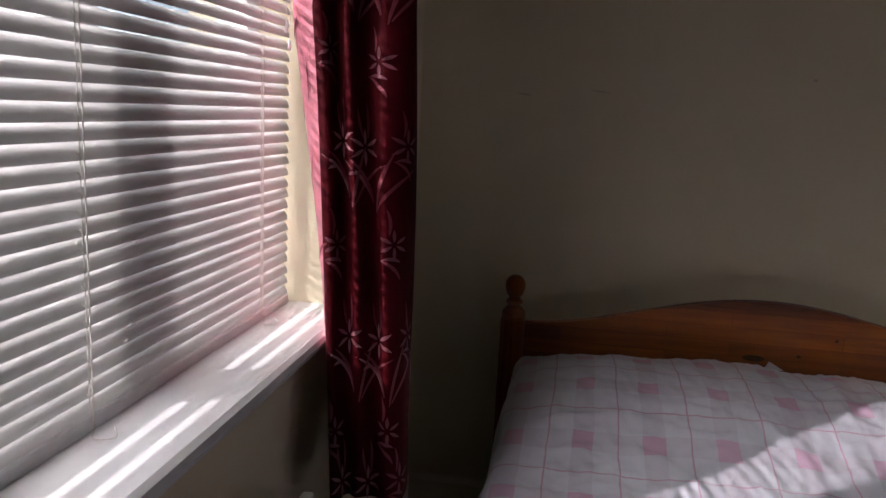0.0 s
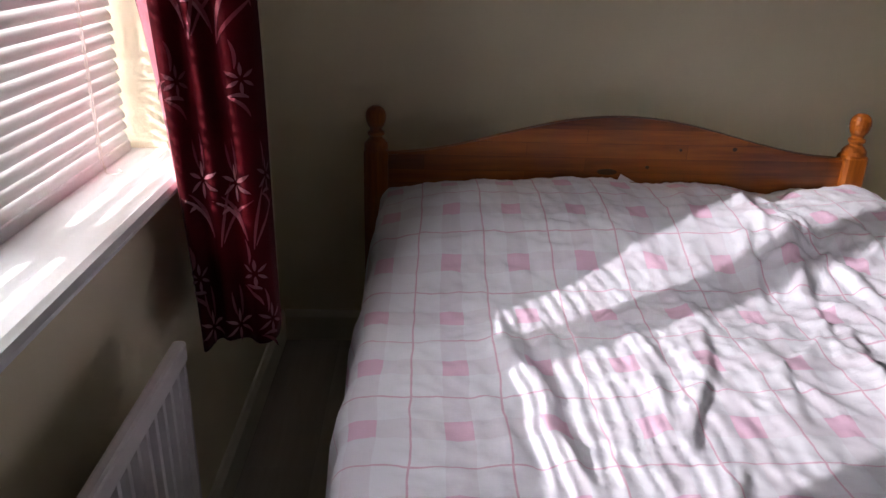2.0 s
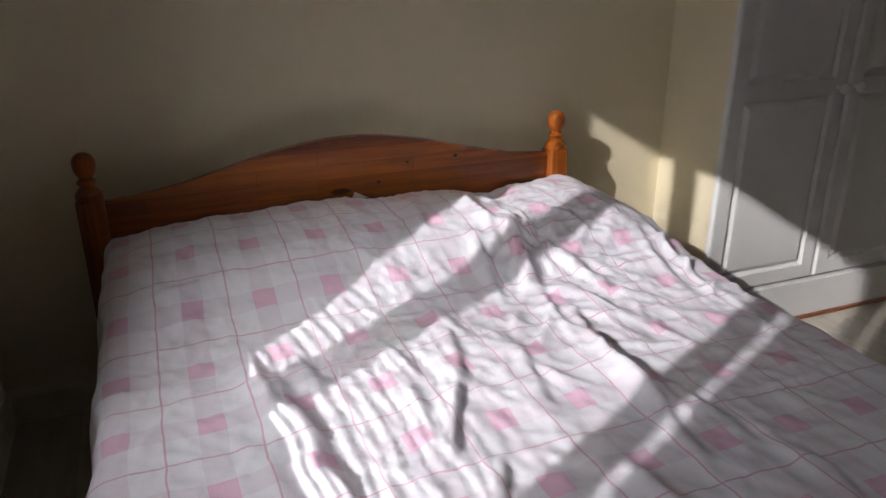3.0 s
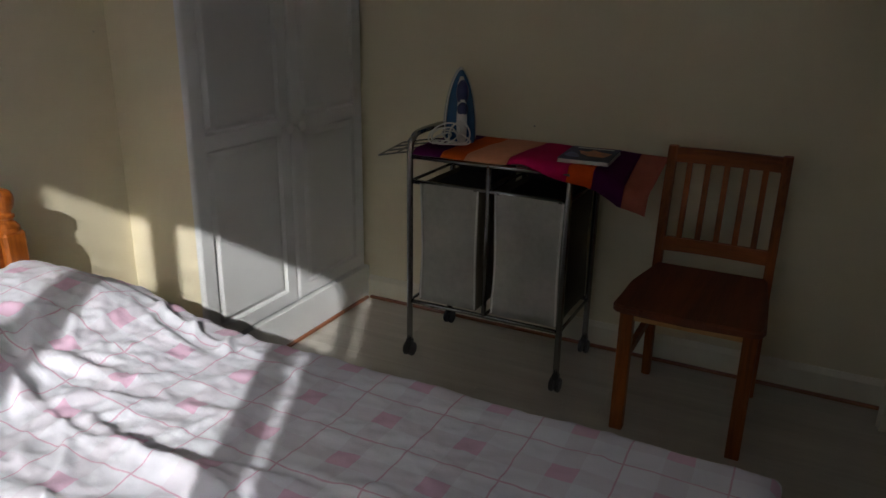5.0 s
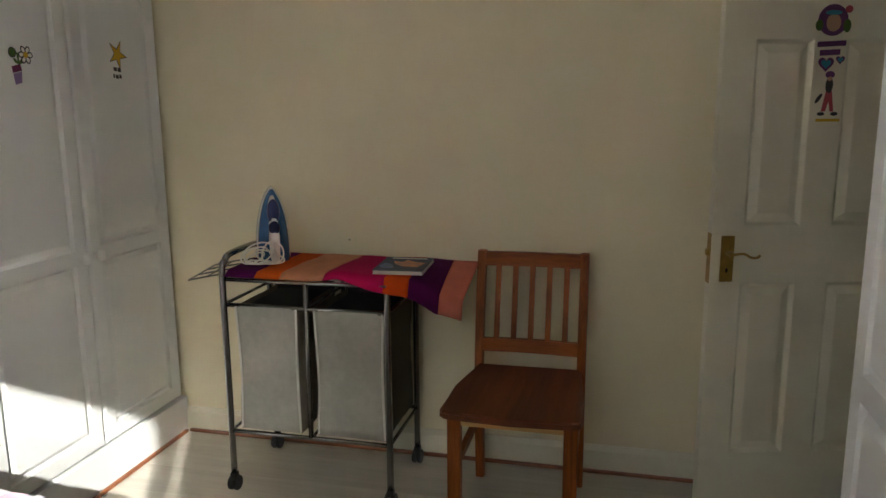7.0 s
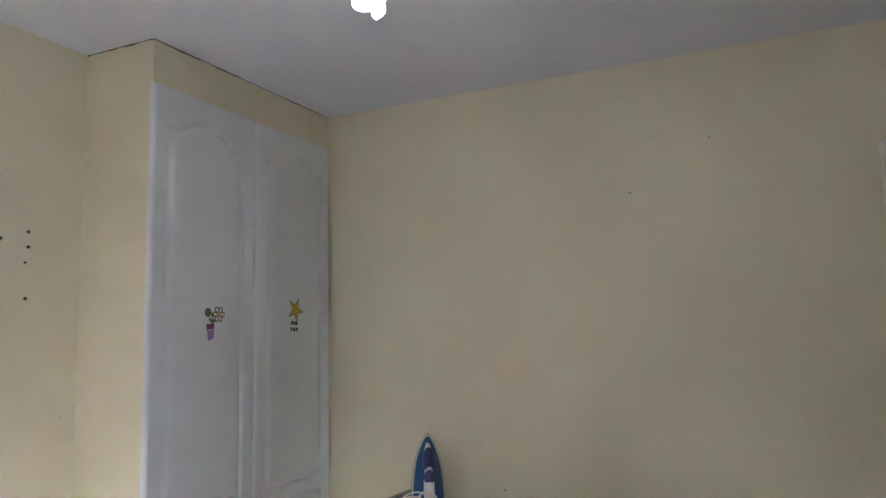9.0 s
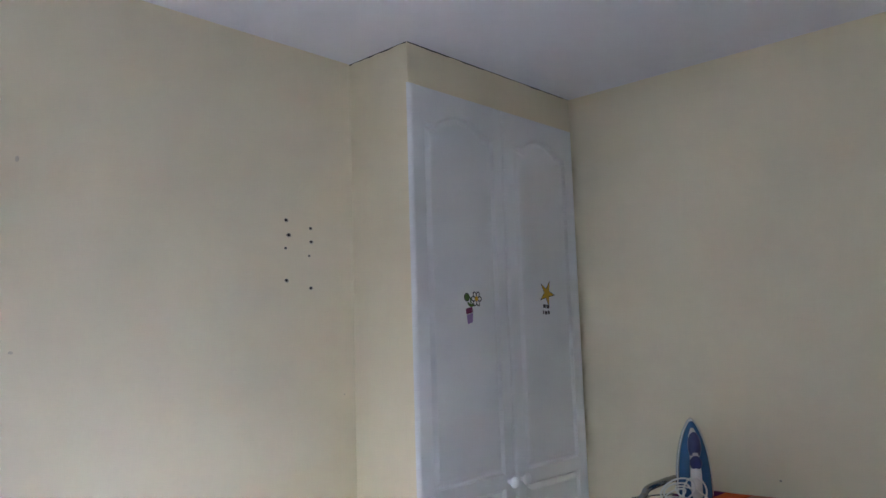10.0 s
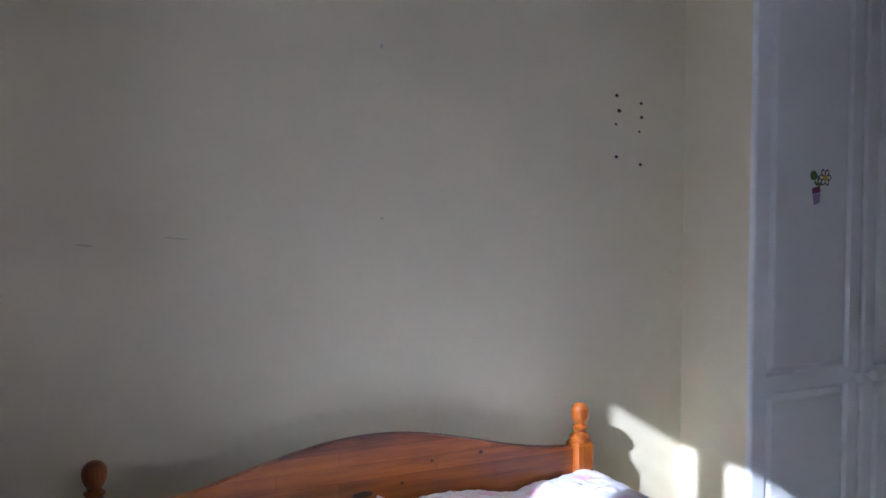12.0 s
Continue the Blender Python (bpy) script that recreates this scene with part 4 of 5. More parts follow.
for d, flip in ((0, False), (-DT, True)):
    vv = {(a, b): bm.verts.new(place_d(a, b, d)) for a in xs for b in zs}
    for a0, a1 in zip(xs, xs[1:]):
        for b0, b1 in zip(zs, zs[1:]):
            if any(p[0] <= a0 and a1 <= p[1] and p[2] <= b0 and b1 <= p[3] for p in PANELS):
                continue
            bm.faces.new((vv[a0, b0], vv[a1, b0], vv[a1, b1], vv[a0, b1]))
rim = [(0, 0), (DW, 0), (DW, DH), (0, DH)]
for k in range(4):
    (a, b), (c, e) = rim[k], rim[(k + 1) % 4]
    bm.faces.new([bm.verts.new(place_d(*q)) for q in ((a, b, 0), (c, e, 0), (c, e, -DT), (a, b, -DT))])
bmesh.ops.remove_doubles(bm, verts=bm.verts, dist=1e-5)
part("leaf", bm, M_CREAMWHITE, door)
for x0, x1, z0, z1 in PANELS:
    for sgn, base in ((1, 0.0), (-1, -DT)):
        bm = bmesh.new()
        prev = None
        for inset, d in ((0, 0), (0.004, -0.004), (0.009, -0.011), (0.013, -0.0135), (0.017, -0.0125), (0.040, -0.002), (0.043, -0.0015)):
            pts = [bm.verts.new(place_d(a, b, base + sgn * d)) for a, b in ((x0 + inset, z0 + inset), (x1 - inset, z0 + inset), (x1 - inset, z1 - inset), (x0 + inset, z1 - inset))]
            if prev:
                for k in range(4):
                    bm.faces.new((prev[k], prev[(k + 1) % 4], pts[(k + 1) % 4], pts[k]))
            prev = pts
        bm.faces.new(prev)
        part("panel", bm, M_CREAMWHITE, door)
HX, HZ = 0.052, 0.860
plate = part("handle_plate", slab([(HX - 0.021, HZ - 0.075), (HX + 0.021, HZ - 0.075), (HX + 0.021, HZ + 0.075), (HX - 0.021, HZ + 0.075)], lambda a, b, d: place_d(a, b, d), 0.004), M_BRASS, door, "tarnished brass lever handle plate")
part("lever", tube([place_d(HX, HZ + 0.02, 0.004), place_d(HX, HZ + 0.02, 0.042)] , 0.008, 10), M_BRASS, plate)
part("lever", tube([place_d(*q) for q in arc([(HX, HZ + 0.020, 0.042), (HX + 0.035, HZ + 0.024, 0.046), (HX + 0.058, HZ + 0.012, 0.046), (HX + 0.078, HZ + 0.011, 0.046), (HX + 0.088, HZ + 0.019, 0.046)], 5)], 0.0042, 10), M_BRASS, plate, smooth=True)
part("keyhole", slab(disc(HX, HZ - 0.038, 0.004, 0.009, 10), lambda a, b, d: place_d(a, b, 0.0041 + d), 0.0006), M_HOLE, plate)
part("latch_plate", slab([(-DT + 0.004, HZ - 0.082), (-0.004, HZ - 0.082), (-0.004, HZ + 0.082), (-DT + 0.004, HZ + 0.082)], lambda a, b, d: place_d(-d, b, a), 0.0015), M_BRASS, door, "brass latch plate on the edge")
part("latch", slab([(-DT + 0.012, HZ + 0.01), (-0.012, HZ + 0.01), (-0.012, HZ + 0.03), (-DT + 0.012, HZ + 0.03)], lambda a, b, d: place_d(-d - 0.0015, b, a), 0.009), M_BRASS, door)
for z in (0.2, 1.0, 1.75):
    part("hinge", tube([place_d(DW + 0.002, z - 0.04, -DT * 0.9), place_d(DW + 0.002, z + 0.04, -DT * 0.9)], 0.005, 8), M_BRASS, door)
ds = thing("door_sticker_sheet", place_d(0.365, 1.5, 0), "strip of faded coloured stickers on the door", "sticker")
CX = 0.334
for nm, outl, mt, lv in (("disc", disc(CX, 1.600, 0.047, 0.047, 20), M_PURPLE, 0), ("disc_spot", disc(CX + 0.002, 1.592, 0.023, 0.026), M_SKIN, 1), ("disc_band", disc(CX, 1.622, 0.026, 0.007), M_TURQ, 2),
                         ("knob_spot", disc(CX + 0.047, 1.632, 0.012, 0.011), M_REDP, 1), ("side_spot", disc(CX - 0.042, 1.585, 0.012, 0.017), M_GREEN, 1), ("side_spot", disc(CX + 0.045, 1.583, 0.012, 0.02), M_GREEN, 1),
                         ("name_bar", [(CX - 0.043, 1.520), (CX + 0.046, 1.524), (CX + 0.046, 1.540), (CX - 0.043, 1.536)], M_PURPLE, 1),
                         ("name_bar", [(CX - 0.034, 1.494), (CX + 0.030, 1.497), (CX + 0.030, 1.514), (CX - 0.034, 1.511)], M_PURPLE, 1),
                         ("plain_bar", [(CX - 0.016, 1.325), (CX - 0.002, 1.325), (CX + 0.014, 1.385), (CX - 0.004, 1.388)], M_REDP, 1), ("plain_bar", [(CX + 0.012, 1.325), (CX + 0.024, 1.325), (CX + 0.014, 1.388), (CX + 0.0, 1.388)], M_REDP, 2),
                         ("plain_spot", disc(CX + 0.004, 1.405, 0.012, 0.024), M_INK, 3), ("plain_spot", disc(CX - 0.026, 1.365, 0.006, 0.018, 12, -0.6), M_INK, 1), ("plain_spot", disc(CX + 0.004, 1.437, 0.015, 0.011), M_PURPLE, 4),
                         ("plain_spot", disc(CX - 0.016, 1.318, 0.012, 0.006), M_INK, 3), ("plain_spot", disc(CX + 0.026, 1.318, 0.012, 0.006), M_INK, 3), ("plain_spot", disc(CX + 0.004, 1.425, 0.007, 0.007), M_SKIN, 5),
                         ("yellow_bar", [(CX - 0.03, 1.294), (CX + 0.046, 1.294), (CX + 0.046, 1.303), (CX - 0.03, 1.303)], M_YELLOW, 2)):
    lay(nm, outl, mt, ds, 0.0004, lv, place_d)


def heart(cx, cz, r):
    return [(cx + r * 0.062 * 16 * math.sin(a) ** 3, cz + r * 0.062 * (13 * math.cos(a) - 5 * math.cos(2 * a) - 2 * math.cos(3 * a) - math.cos(4 * a))) for a in [2 * math.pi * k / 24 for k in range(24)]]


for hx, hz, r in ((CX - 0.012, 1.470, 0.025), (CX + 0.032, 1.482, 0.014)):
    lay("heart", heart(hx, hz, r), M_PURPLE, ds, 0.0004, 2, place_d)
    lay("heart_centre", heart(hx, hz, r * 0.62), M_TURQ, ds, 0.0004, 3, place_d)
scar = thing("torn_sticker", place_d(CX, 1.72, 0), "scraps of a torn sticker on the door", "sticker")
for dx, w in ((-0.03, 0.012), (-0.012, 0.008), (0.012, 0.006), (0.028, 0.008)):
    lay("scrap", disc(CX + dx, 1.722, w / 2, 0.004, 8), M_INK, scar, 0.0004, 0, place_d)
# frame of the doorway
for nm, lo, hi in (("architrave", (2.36, YS, 0), (2.42, YS + 0.018, 2.06)), ("architrave", (2.42, YS, 2.0), (3.19, YS + 0.018, 2.06))):
    structure("trim_doorway", box(lo, hi, 0.004), M_CREAMWHITE, "off-white painted doorway trim", "trim")

# ---- laundry cart with a striped cover ----
cart = thing("laundry_cart", (2.94, 1.415, 0), "chrome laundry cart with two canvas bags on castors", "laundry cart")
CX0, CX1, CY0, CY1 = 2.772, 3.118, 1.118, 1.708      # front, back, south, north posts
R = 0.0115
for y in (CY0, CY1):
    hump = 0.86 if y == CY1 else 0.80
    part("side_frame", tube(arc([(CX0, y, 0.065), (CX0, y, 0.40), (CX0, y, hump - 0.075), (CX0 + 0.022, y, hump - 0.018), (CX0 + 0.075, y, hump), (CX1 - 0.075, y, hump), (CX1 - 0.022, y, hump - 0.018), (CX1, y, hump - 0.075), (CX1, y, 0.40), (CX1, y, 0.065)], 6), R, 12), M_CHROME, cart, smooth=True)
    for x in (CX0, CX1):
        caster = part("caster", box((x - 0.012, y - 0.012, 0.045), (x + 0.012, y + 0.012, 0.068), 0.003), M_BLACK, cart)
        for off in (-0.011, 0.011):
            bm = bmesh.new()
            bmesh.ops.create_cone(bm, cap_ends=True, segments=18, radius1=0.027, radius2=0.027, depth=0.014, matrix=pose(x, y + off, 0.027, 90, 0, 0))
            bmesh.ops.bevel(bm, geom=[e for e in bm.edges if e.calc_length() < 0.0125], offset=0.003, segments=2, affect="EDGES")
            part("wheel", bm, M_BLACK, caster)
YM = (CY0 + CY1) / 2 - 0.01
for x in (CX0, CX1):
    for z in (0.228, 0.692, 0.782):
        part("rail", tube([(x, CY0, z), (x, CY1, z)], 0.008, 10), M_CHROME, cart, smooth=True)
    part("middle_post", tube([(x, YM, 0.228), (x, YM, 0.782)], 0.009, 10), M_CHROME, cart, smooth=True)
for y in (CY0, YM, CY1):
    for z in (0.228, 0.692):
        part("rail", tube([(CX0, y, z), (CX1, y, z)], 0.006, 10), M_CHROME, cart, smooth=True)
part("board", box((CX0 + 0.012, CY0 - 0.015, 0.791), (CX1 - 0.012, CY1 - 0.013, 0.808), 0.005), M_CANVAS, cart)


def bag(y0, y1, name="laundry_bag"):
    b = thing(name, ((CX0 + CX1) / 2, (y0 + y1) / 2, 0.22), "beige canvas laundry bag hanging in the cart", "laundry bag", "bags in the cart")
    x0, x1 = CX0 - 0.006, CX1 - 0.016
    bm = bmesh.new()
    rows = []
    n = 14
    for k in range(n + 1):
        t = k / n
        z = 0.690 - 0.445 * t
        belly = 0.012 * math.sin(math.pi * t) + 0.004 * math.sin(9 * t + y0 * 7)
        pinch = 0.014 * math.sin(math.pi * t) ** 2
        pts = []
        for (xa, ya), (xb, yb) in zip(((x0, y0), (x0, y1), (x1, y1), (x1, y0)), ((x0, y1), (x1, y1), (x1, y0), (x0, y0))):
            for q in range(8):
                f = q / 8
                px, py = xa + (xb - xa) * f, ya + (yb - ya) * f
                cxm, cym = (x0 + x1) / 2, (y0 + y1) / 2
                bulge = math.sin(math.pi * f) * belly - pinch * (1 - math.sin(math.pi * f)) * 0.6
                v = Vector((px - cxm, py - cym, 0)).normalized()
                w = 0.0035 * noise.noise(Vector((px * 14, py * 14, z * 9))) + 0.002 * noise.noise(Vector((px * 30, py * 30, z * 24)))
                pts.append(bm.verts.new((px + v.x * (bulge + w), py + v.y * (bulge + w), z)))
        rows.append(pts)
    for a, c in zip(rows, rows[1:]):
        for k in range(32):
            bm.faces.new((a[k], a[(k + 1) % 32], c[(k + 1) % 32], c[k]))
    bm.faces.new(rows[-1][::-1])
    # every face behind the front takes the darker brown
    for f in bm.faces:
        if f.calc_center_median().x > x0 + 0.02:
            f.material_index = 1
    body = part("bag_body", bm, (M_CANVAS, M_BAG_SIDE), b, "beige canvas front with dark brown sides", smooth=True)
    sol = body.modifiers.new("cloth", "SOLIDIFY")
    sol.thickness = 0.002
    # a near-black block fills the top of the bag
    part("mouth_fill", box((x0 + 0.02, y0 + 0.014, 0.58), (x1 - 0.02, y1 - 0.014, 0.682), 0.01), M_BAGIN, b, "near-black block filling the bag's mouth")
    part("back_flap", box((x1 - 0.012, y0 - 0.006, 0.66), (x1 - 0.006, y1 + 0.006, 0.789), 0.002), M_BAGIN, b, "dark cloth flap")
    hem = bmesh.new()
    box((x0 - 0.004, y0 + 0.02, 0.655), (x0 - 0.001, y1 - 0.02, 0.692), 0.001, hem)
    part("hem", hem, M_CANVAS, b)
    for yy in (y0 + 0.004, y1 - 0.004):
        part("piping", tube(arc([(x0 - 0.002, yy, 0.69), (x0 + 0.003, yy + (0.006 if yy < (y0 + y1) / 2 else -0.006), 0.45), (x0 - 0.001, yy, 0.25)], 5), 0.0035, 6), M_PETAL, b)


bag(1.128, 1.376)
bag(1.434, 1.664)
rack = thing("wire_hanger_rack", (2.98, 1.85, 0.75), "folding chrome wire rack on the side of the cart", "wire rack")
for k, x in enumerate((2.80, 2.86, 2.92, 2.98)):
    part("wire", tube(arc([(x + 0.05, CY1 + 0.008, 0.786 + 0.006 * k), (x + 0.03, CY1 + 0.08, 0.776 + 0.006 * k), (x, CY1 + 0.150, 0.764 + 0.006 * k)], 4), 0.0030, 6), M_CHROME, rack)
for y, z, x in ((CY1 + 0.09, 0.7745, 0.026), (CY1 + 0.03, 0.7825, 0.044), (CY1 + 0.148, 0.7645, 0.0)):
    part("wire", tube([(2.80 + x, y, z), (2.98 + x, y, z + 0.018)], 0.0030, 6), M_CHROME, rack)

# the cover: striped cloth over the board, its end hanging past the south side
STRIPES = (("plum", (0.10, 0.008, 0.085)), ("orange", (0.62, 0.10, 0.012)), ("peach", (0.64, 0.28, 0.16)), ("crimson", (0.42, 0.005, 0.075)), ("orange_end", (0.60, 0.07, 0.008)), ("plum_end", (0.085, 0.005, 0.07)), ("salmon", (0.48, 0.14, 0.095)))
STRIPE_M = [material("cloth_" + n, c, 0.85, spread=0.12, scale=20, bump=0.3, bump_scale=400) for n, c in STRIPES]
for m in STRIPE_M:
    m.node_tree.nodes["Principled BSDF"].inputs["Specular IOR Level"].default_value = 0.08
cloth = thing("striped_cover", (2.94, 1.35, 0.81), "pink, orange and purple striped ironing cover on the cart", "ironing cover")
cuts = [0.0, 0.115, 0.207, 0.362, 0.562, 0.645, 0.757, 0.850]


def cover_point(s, w):
    """s runs from the north end to the hanging south end, w from the front edge to the back."""
    y = 1.690 - s
    x = CX0 - 0.017 + w * (CX1 - CX0 + 0.007)
    z = 0.815 + 0.004 * noise.noise(Vector((s * 9, w * 3, 1.0))) + 0.012 * math.exp(-((s - 0.42) / 0.05) ** 2) * (1 - w)
    lip = max(0, 0.10 - w) / 0.10
    z -= lip * lip * (0.018 + 0.040 * min(1, max(0, (s - 0.40) / 0.2)))
    over = max(0, s - 0.60)
    sag = min(over, 0.16) + 0.35 * max(0, over - 0.16)
    z -= sag * sag * 2.2 * (1.0 - 0.92 * w) + sag * 0.05 * (1 - w)
    x += over * 0.32 * (1 - w)
    y += over * 0.22 * (1 - w)
    return Vector((x, y, z))


def skew(c):
    """How far the seams lean: one way on the board, the other on the hanging end."""
    return 0.02 * min(1, c * 8) - 0.07 * min(1, max(0, (c - 0.5) / 0.2))


for k, (a, b) in enumerate(zip(cuts, cuts[1:])):
    bm = bmesh.new()
    n, mm = 8, 14
    g = [[bm.verts.new(cover_point(a + (b - a) * i / n + skew(a + (b - a) * i / n) * (j / mm - 0.3), j / mm)) for j in range(mm + 1)] for i in range(n + 1)]
    for i in range(n):
        for j in range(mm):
            bm.faces.new((g[i][j], g[i][j + 1], g[i + 1][j + 1], g[i + 1][j]))
    st = part("stripe", bm, STRIPE_M[k], cloth, STRIPES[k][0].split("_")[0] + " cloth stripe", smooth=True)
    sol = st.modifiers.new("cloth", "SOLIDIFY")
    sol.thickness, sol.offset = 0.004, -1

# ---- book ----
M_PAGES, M_COVER = plain("book_pages", (0.62, 0.60, 0.54), 0.8), material("dark_picture_cover", (0.04, 0.05, 0.09), 0.6, spread=0.8, scale=14)
book = thing("book", pose(2.925, 1.100, 0.812, 0, 0, 4), "paperback with a dark picture cover lying on the striped cover", "book")


def local(name, bm, mat, parent, label="", smooth=False):
    ob = mesh_object(name, bm, mat, None, label, smooth)
    ob.parent = parent
    return ob


local("page_block", box((-0.118, -0.082, 0.007), (0.10, 0.082, 0.018), 0.001), M_PAGES, book)
local("front_cover", box((-0.120, -0.084, 0.018), (0.101, 0.084, 0.0195)), M_COVER, book, "dark glossy cover with a bright picture")
local("back_cover", box((-0.120, -0.084, 0.0055), (0.101, 0.084, 0.007)), M_PAGES, book)
M_FLAME = material("cover_orange", (0.50, 0.17, 0.05), 0.35, spread=0.6, scale=40)
M_COVERBLUE = material("cover_blue", (0.05, 0.10, 0.22), 0.4, spread=0.7, scale=40)
local("cover_picture", slab([(-0.06, -0.055), (0.01, -0.070), (0.025, -0.03), (0.055, 0.00), (0.02, 0.012), (0.03, 0.045), (-0.02, 0.028), (-0.05, 0.0)], lambda a, b, d: (a, b, 0.0196 + d), 0.0005), M_FLAME, book)
local("cover_picture", slab([(-0.08, 0.02), (-0.03, 0.035), (0.0, 0.065), (-0.05, 0.078), (-0.085, 0.06)], lambda a, b, d: (a, b, 0.0196 + d), 0.0005), M_COVERBLUE, book)
local("cover_line", slab([(0.072, -0.065), (0.086, -0.065), (0.086, 0.06), (0.072, 0.06)], lambda a, b, d: (a, b, 0.0196 + d), 0.0005), M_PETAL, book)

# ---- steam iron standing on its heel ----
M_BLUE, M_NAVY = material("iron_blue", (0.045, 0.125, 0.26), 0.25, spread=0.1, scale=10, coat=0.4), material("iron_navy", (0.012, 0.018, 0.10), 0.3)
M_SOLE = material("iron_soleplate", (0.7, 0.72, 0.75), 0.15, 1.0)
iron = thing("steam_iron", pose(2.955, 1.599, 0.816, 0, 0, 30) @ Matrix.Diagonal((1.0, 1.06, 1.012, 1)), "blue and white steam iron standing on its heel", "iron")


def iron_half(z):
    t = max(0.0, min(1.0, z / 0.26))
    return 0.056 * (1 - t ** 2.6) ** 0.75 if t < 1 else 0.0


def iron_layer(x0, x1, grow, z0=0.0, z1=0.26, n=22, ease=0.0):
    bm = bmesh.new()
    rows = []
    for k in range(n + 1):
        z = z0 + (z1 - z0) * k / n
        w = max(0.0006, iron_half(z) + grow)
        xa = x0 + ease * (z / 0.26) ** 2
        rows.append([bm.verts.new(p) for p in ((x1, -w, z), (x1, w, z), ((x1 + xa) / 2, w * 0.97, z), (xa, w * 0.72, z), (xa - 0.006, 0, z), (xa, -w * 0.72, z), ((x1 + xa) / 2, -w * 0.97, z))])
    for a, b in zip(rows, rows[1:]):
        for k in range(7):
            bm.faces.new((a[k], a[(k + 1) % 7], b[(k + 1) % 7], b[k]))
    bm.faces.new(rows[0][::-1])
    bm.faces.new(rows[-1])
    return bm


local("soleplate", iron_layer(0.040, 0.052, 0.003, 0.006, 0.262), M_SOLE, iron, "steel soleplate", smooth=False)
local("skirt", iron_layer(0.030, 0.040, 0.0, 0.002, 0.26), M_PETAL, iron, "white plastic skirt")
local("tank", iron_layer(-0.035, 0.030, -0.003, 0.0, 0.252, ease=0.055), M_BLUE, iron, "clear blue water tank", smooth=True)
grip = [(0.014, 0.0), (0.019, 0.02), (0.018, 0.09), (0.015, 0.14), (0.020, 0.175), (0.017, 0.205), (0.006, 0.232)]
bm = bmesh.new()
gr = []
for w, z in grip:
    xb = -0.040 + 0.055 * (z / 0.26) ** 2 - (0.030 * math.sin(math.pi * min(1, z / 0.19)) if z < 0.19 else 0)
    gr.append([bm.verts.new(p) for p in ((xb + 0.03, -w, z), (xb + 0.03, w, z), (xb - 0.004, w * 0.8, z), (xb - 0.012, 0, z), (xb - 0.004, -w * 0.8, z))])
for a, b in zip(gr, gr[1:]):
    for k in range(5):
        bm.faces.new((a[k], a[(k + 1) % 5], b[(k + 1) % 5], b[k]))
bm.faces.new(gr[0][::-1])
bm.faces.new(gr[-1])
local("handle", bm, M_PETAL, iron, "white plastic handle", smooth=True)
bm = bmesh.new()
bmesh.ops.create_uvsphere(bm, u_segments=16, v_segments=10, radius=1, matrix=Matrix.Translation((-0.038, 0, 0.178)) @ Matrix.Diagonal((0.015, 0.021, 0.046, 1)))
local("control_panel", bm, M_NAVY, iron, "navy control panel", smooth=True)
bm = bmesh.new()
bmesh.ops.create_uvsphere(bm, u_segments=16, v_segments=10, radius=1, matrix=Matrix.Translation((-0.058, 0, 0.125)) @ Matrix.Diagonal((0.013, 0.019, 0.024, 1)))
local("grip_pad", bm, M_NAVY, iron, "navy grip pad", smooth=True)
local("button", box((-0.064, -0.008, 0.150), (-0.052, 0.008, 0.158), 0.002), M_PETAL, iron)
local("dial", lathe([(0.014, 0), (0.014, 0.012), (0.01, 0.014)], (-0.03, 0.0, -0.001), 14), M_NAVY, iron)
loops = []
for k in range(66):
    a = k * 2 * math.pi / 12
    wide = 0.050 + 0.014 * math.sin(a * 0.31 + 0.6)
    stand = 0.5 + 0.5 * math.sin(a * 0.23 + 0.4)
    loops.append((2.862 + (0.030 - 0.012 * stand) * math.cos(a) - 0.012 * math.sin(a * 0.17), 1.597 + 0.030 * math.sin(a * 0.147) + wide * math.sin(a),
                  0.8245 + 0.0006 * (k // 12) + stand * 0.036 * (1 + math.cos(a + 0.5 * math.sin(a * 0.2)))))
flex = thing("iron_cord", (2.865, 1.62, 0.82), "white coiled power cord lying beside the iron", "cord")
part("cord", tube(arc([(2.92, 1.59, 0.835)] + loops, 4), 0.0030, 7), M_PETAL, flex, smooth=True)

# ---- dining chair ----
chair = thing("chair", (2.85, 0.685, 0), "brown wooden slat-back dining chair with a dark seat", "chair")
for y in (0.865, 0.506):
    part("front_leg", box((2.630, y - 0.021, 0), (2.666, y + 0.021, 0.428), 0.004), M_CHAIR_Z, chair)


def back_post(y):
    bm = bmesh.new()
    pts = [(3.072, 0.0), (3.055, 0.22), (3.045, 0.43), (3.062, 0.60), (3.088, 0.74), (3.112, 0.852)]
    rows = [[bm.verts.new(p) for p in ((x - 0.017, y - 0.015, z), (x + 0.017, y - 0.015, z), (x + 0.017, y + 0.015, z), (x - 0.017, y + 0.015, z))] for x, z in pts]
    for a, b in zip(rows, rows[1:]):
        for k in range(4):
            bm.faces.new((a[k], a[(k + 1) % 4], b[(k + 1) % 4], b[k]))
    bm.faces.new(rows[0][::-1])
    bm.faces.new(rows[-1])
    bmesh.ops.bevel(bm, geom=[e for e in bm.edges if abs(e.verts[0].co.z - e.verts[1].co.z) > 0.01], offset=0.004, segments=2, affect="EDGES")
    return bm


BYA, BYB = 0.862, 0.500
for y in (BYA, BYB):
    part("back_leg", back_post(y), M_CHAIR_Z, chair)


def back_x(z):
    return 3.062 + (z - 0.60) * 0.20


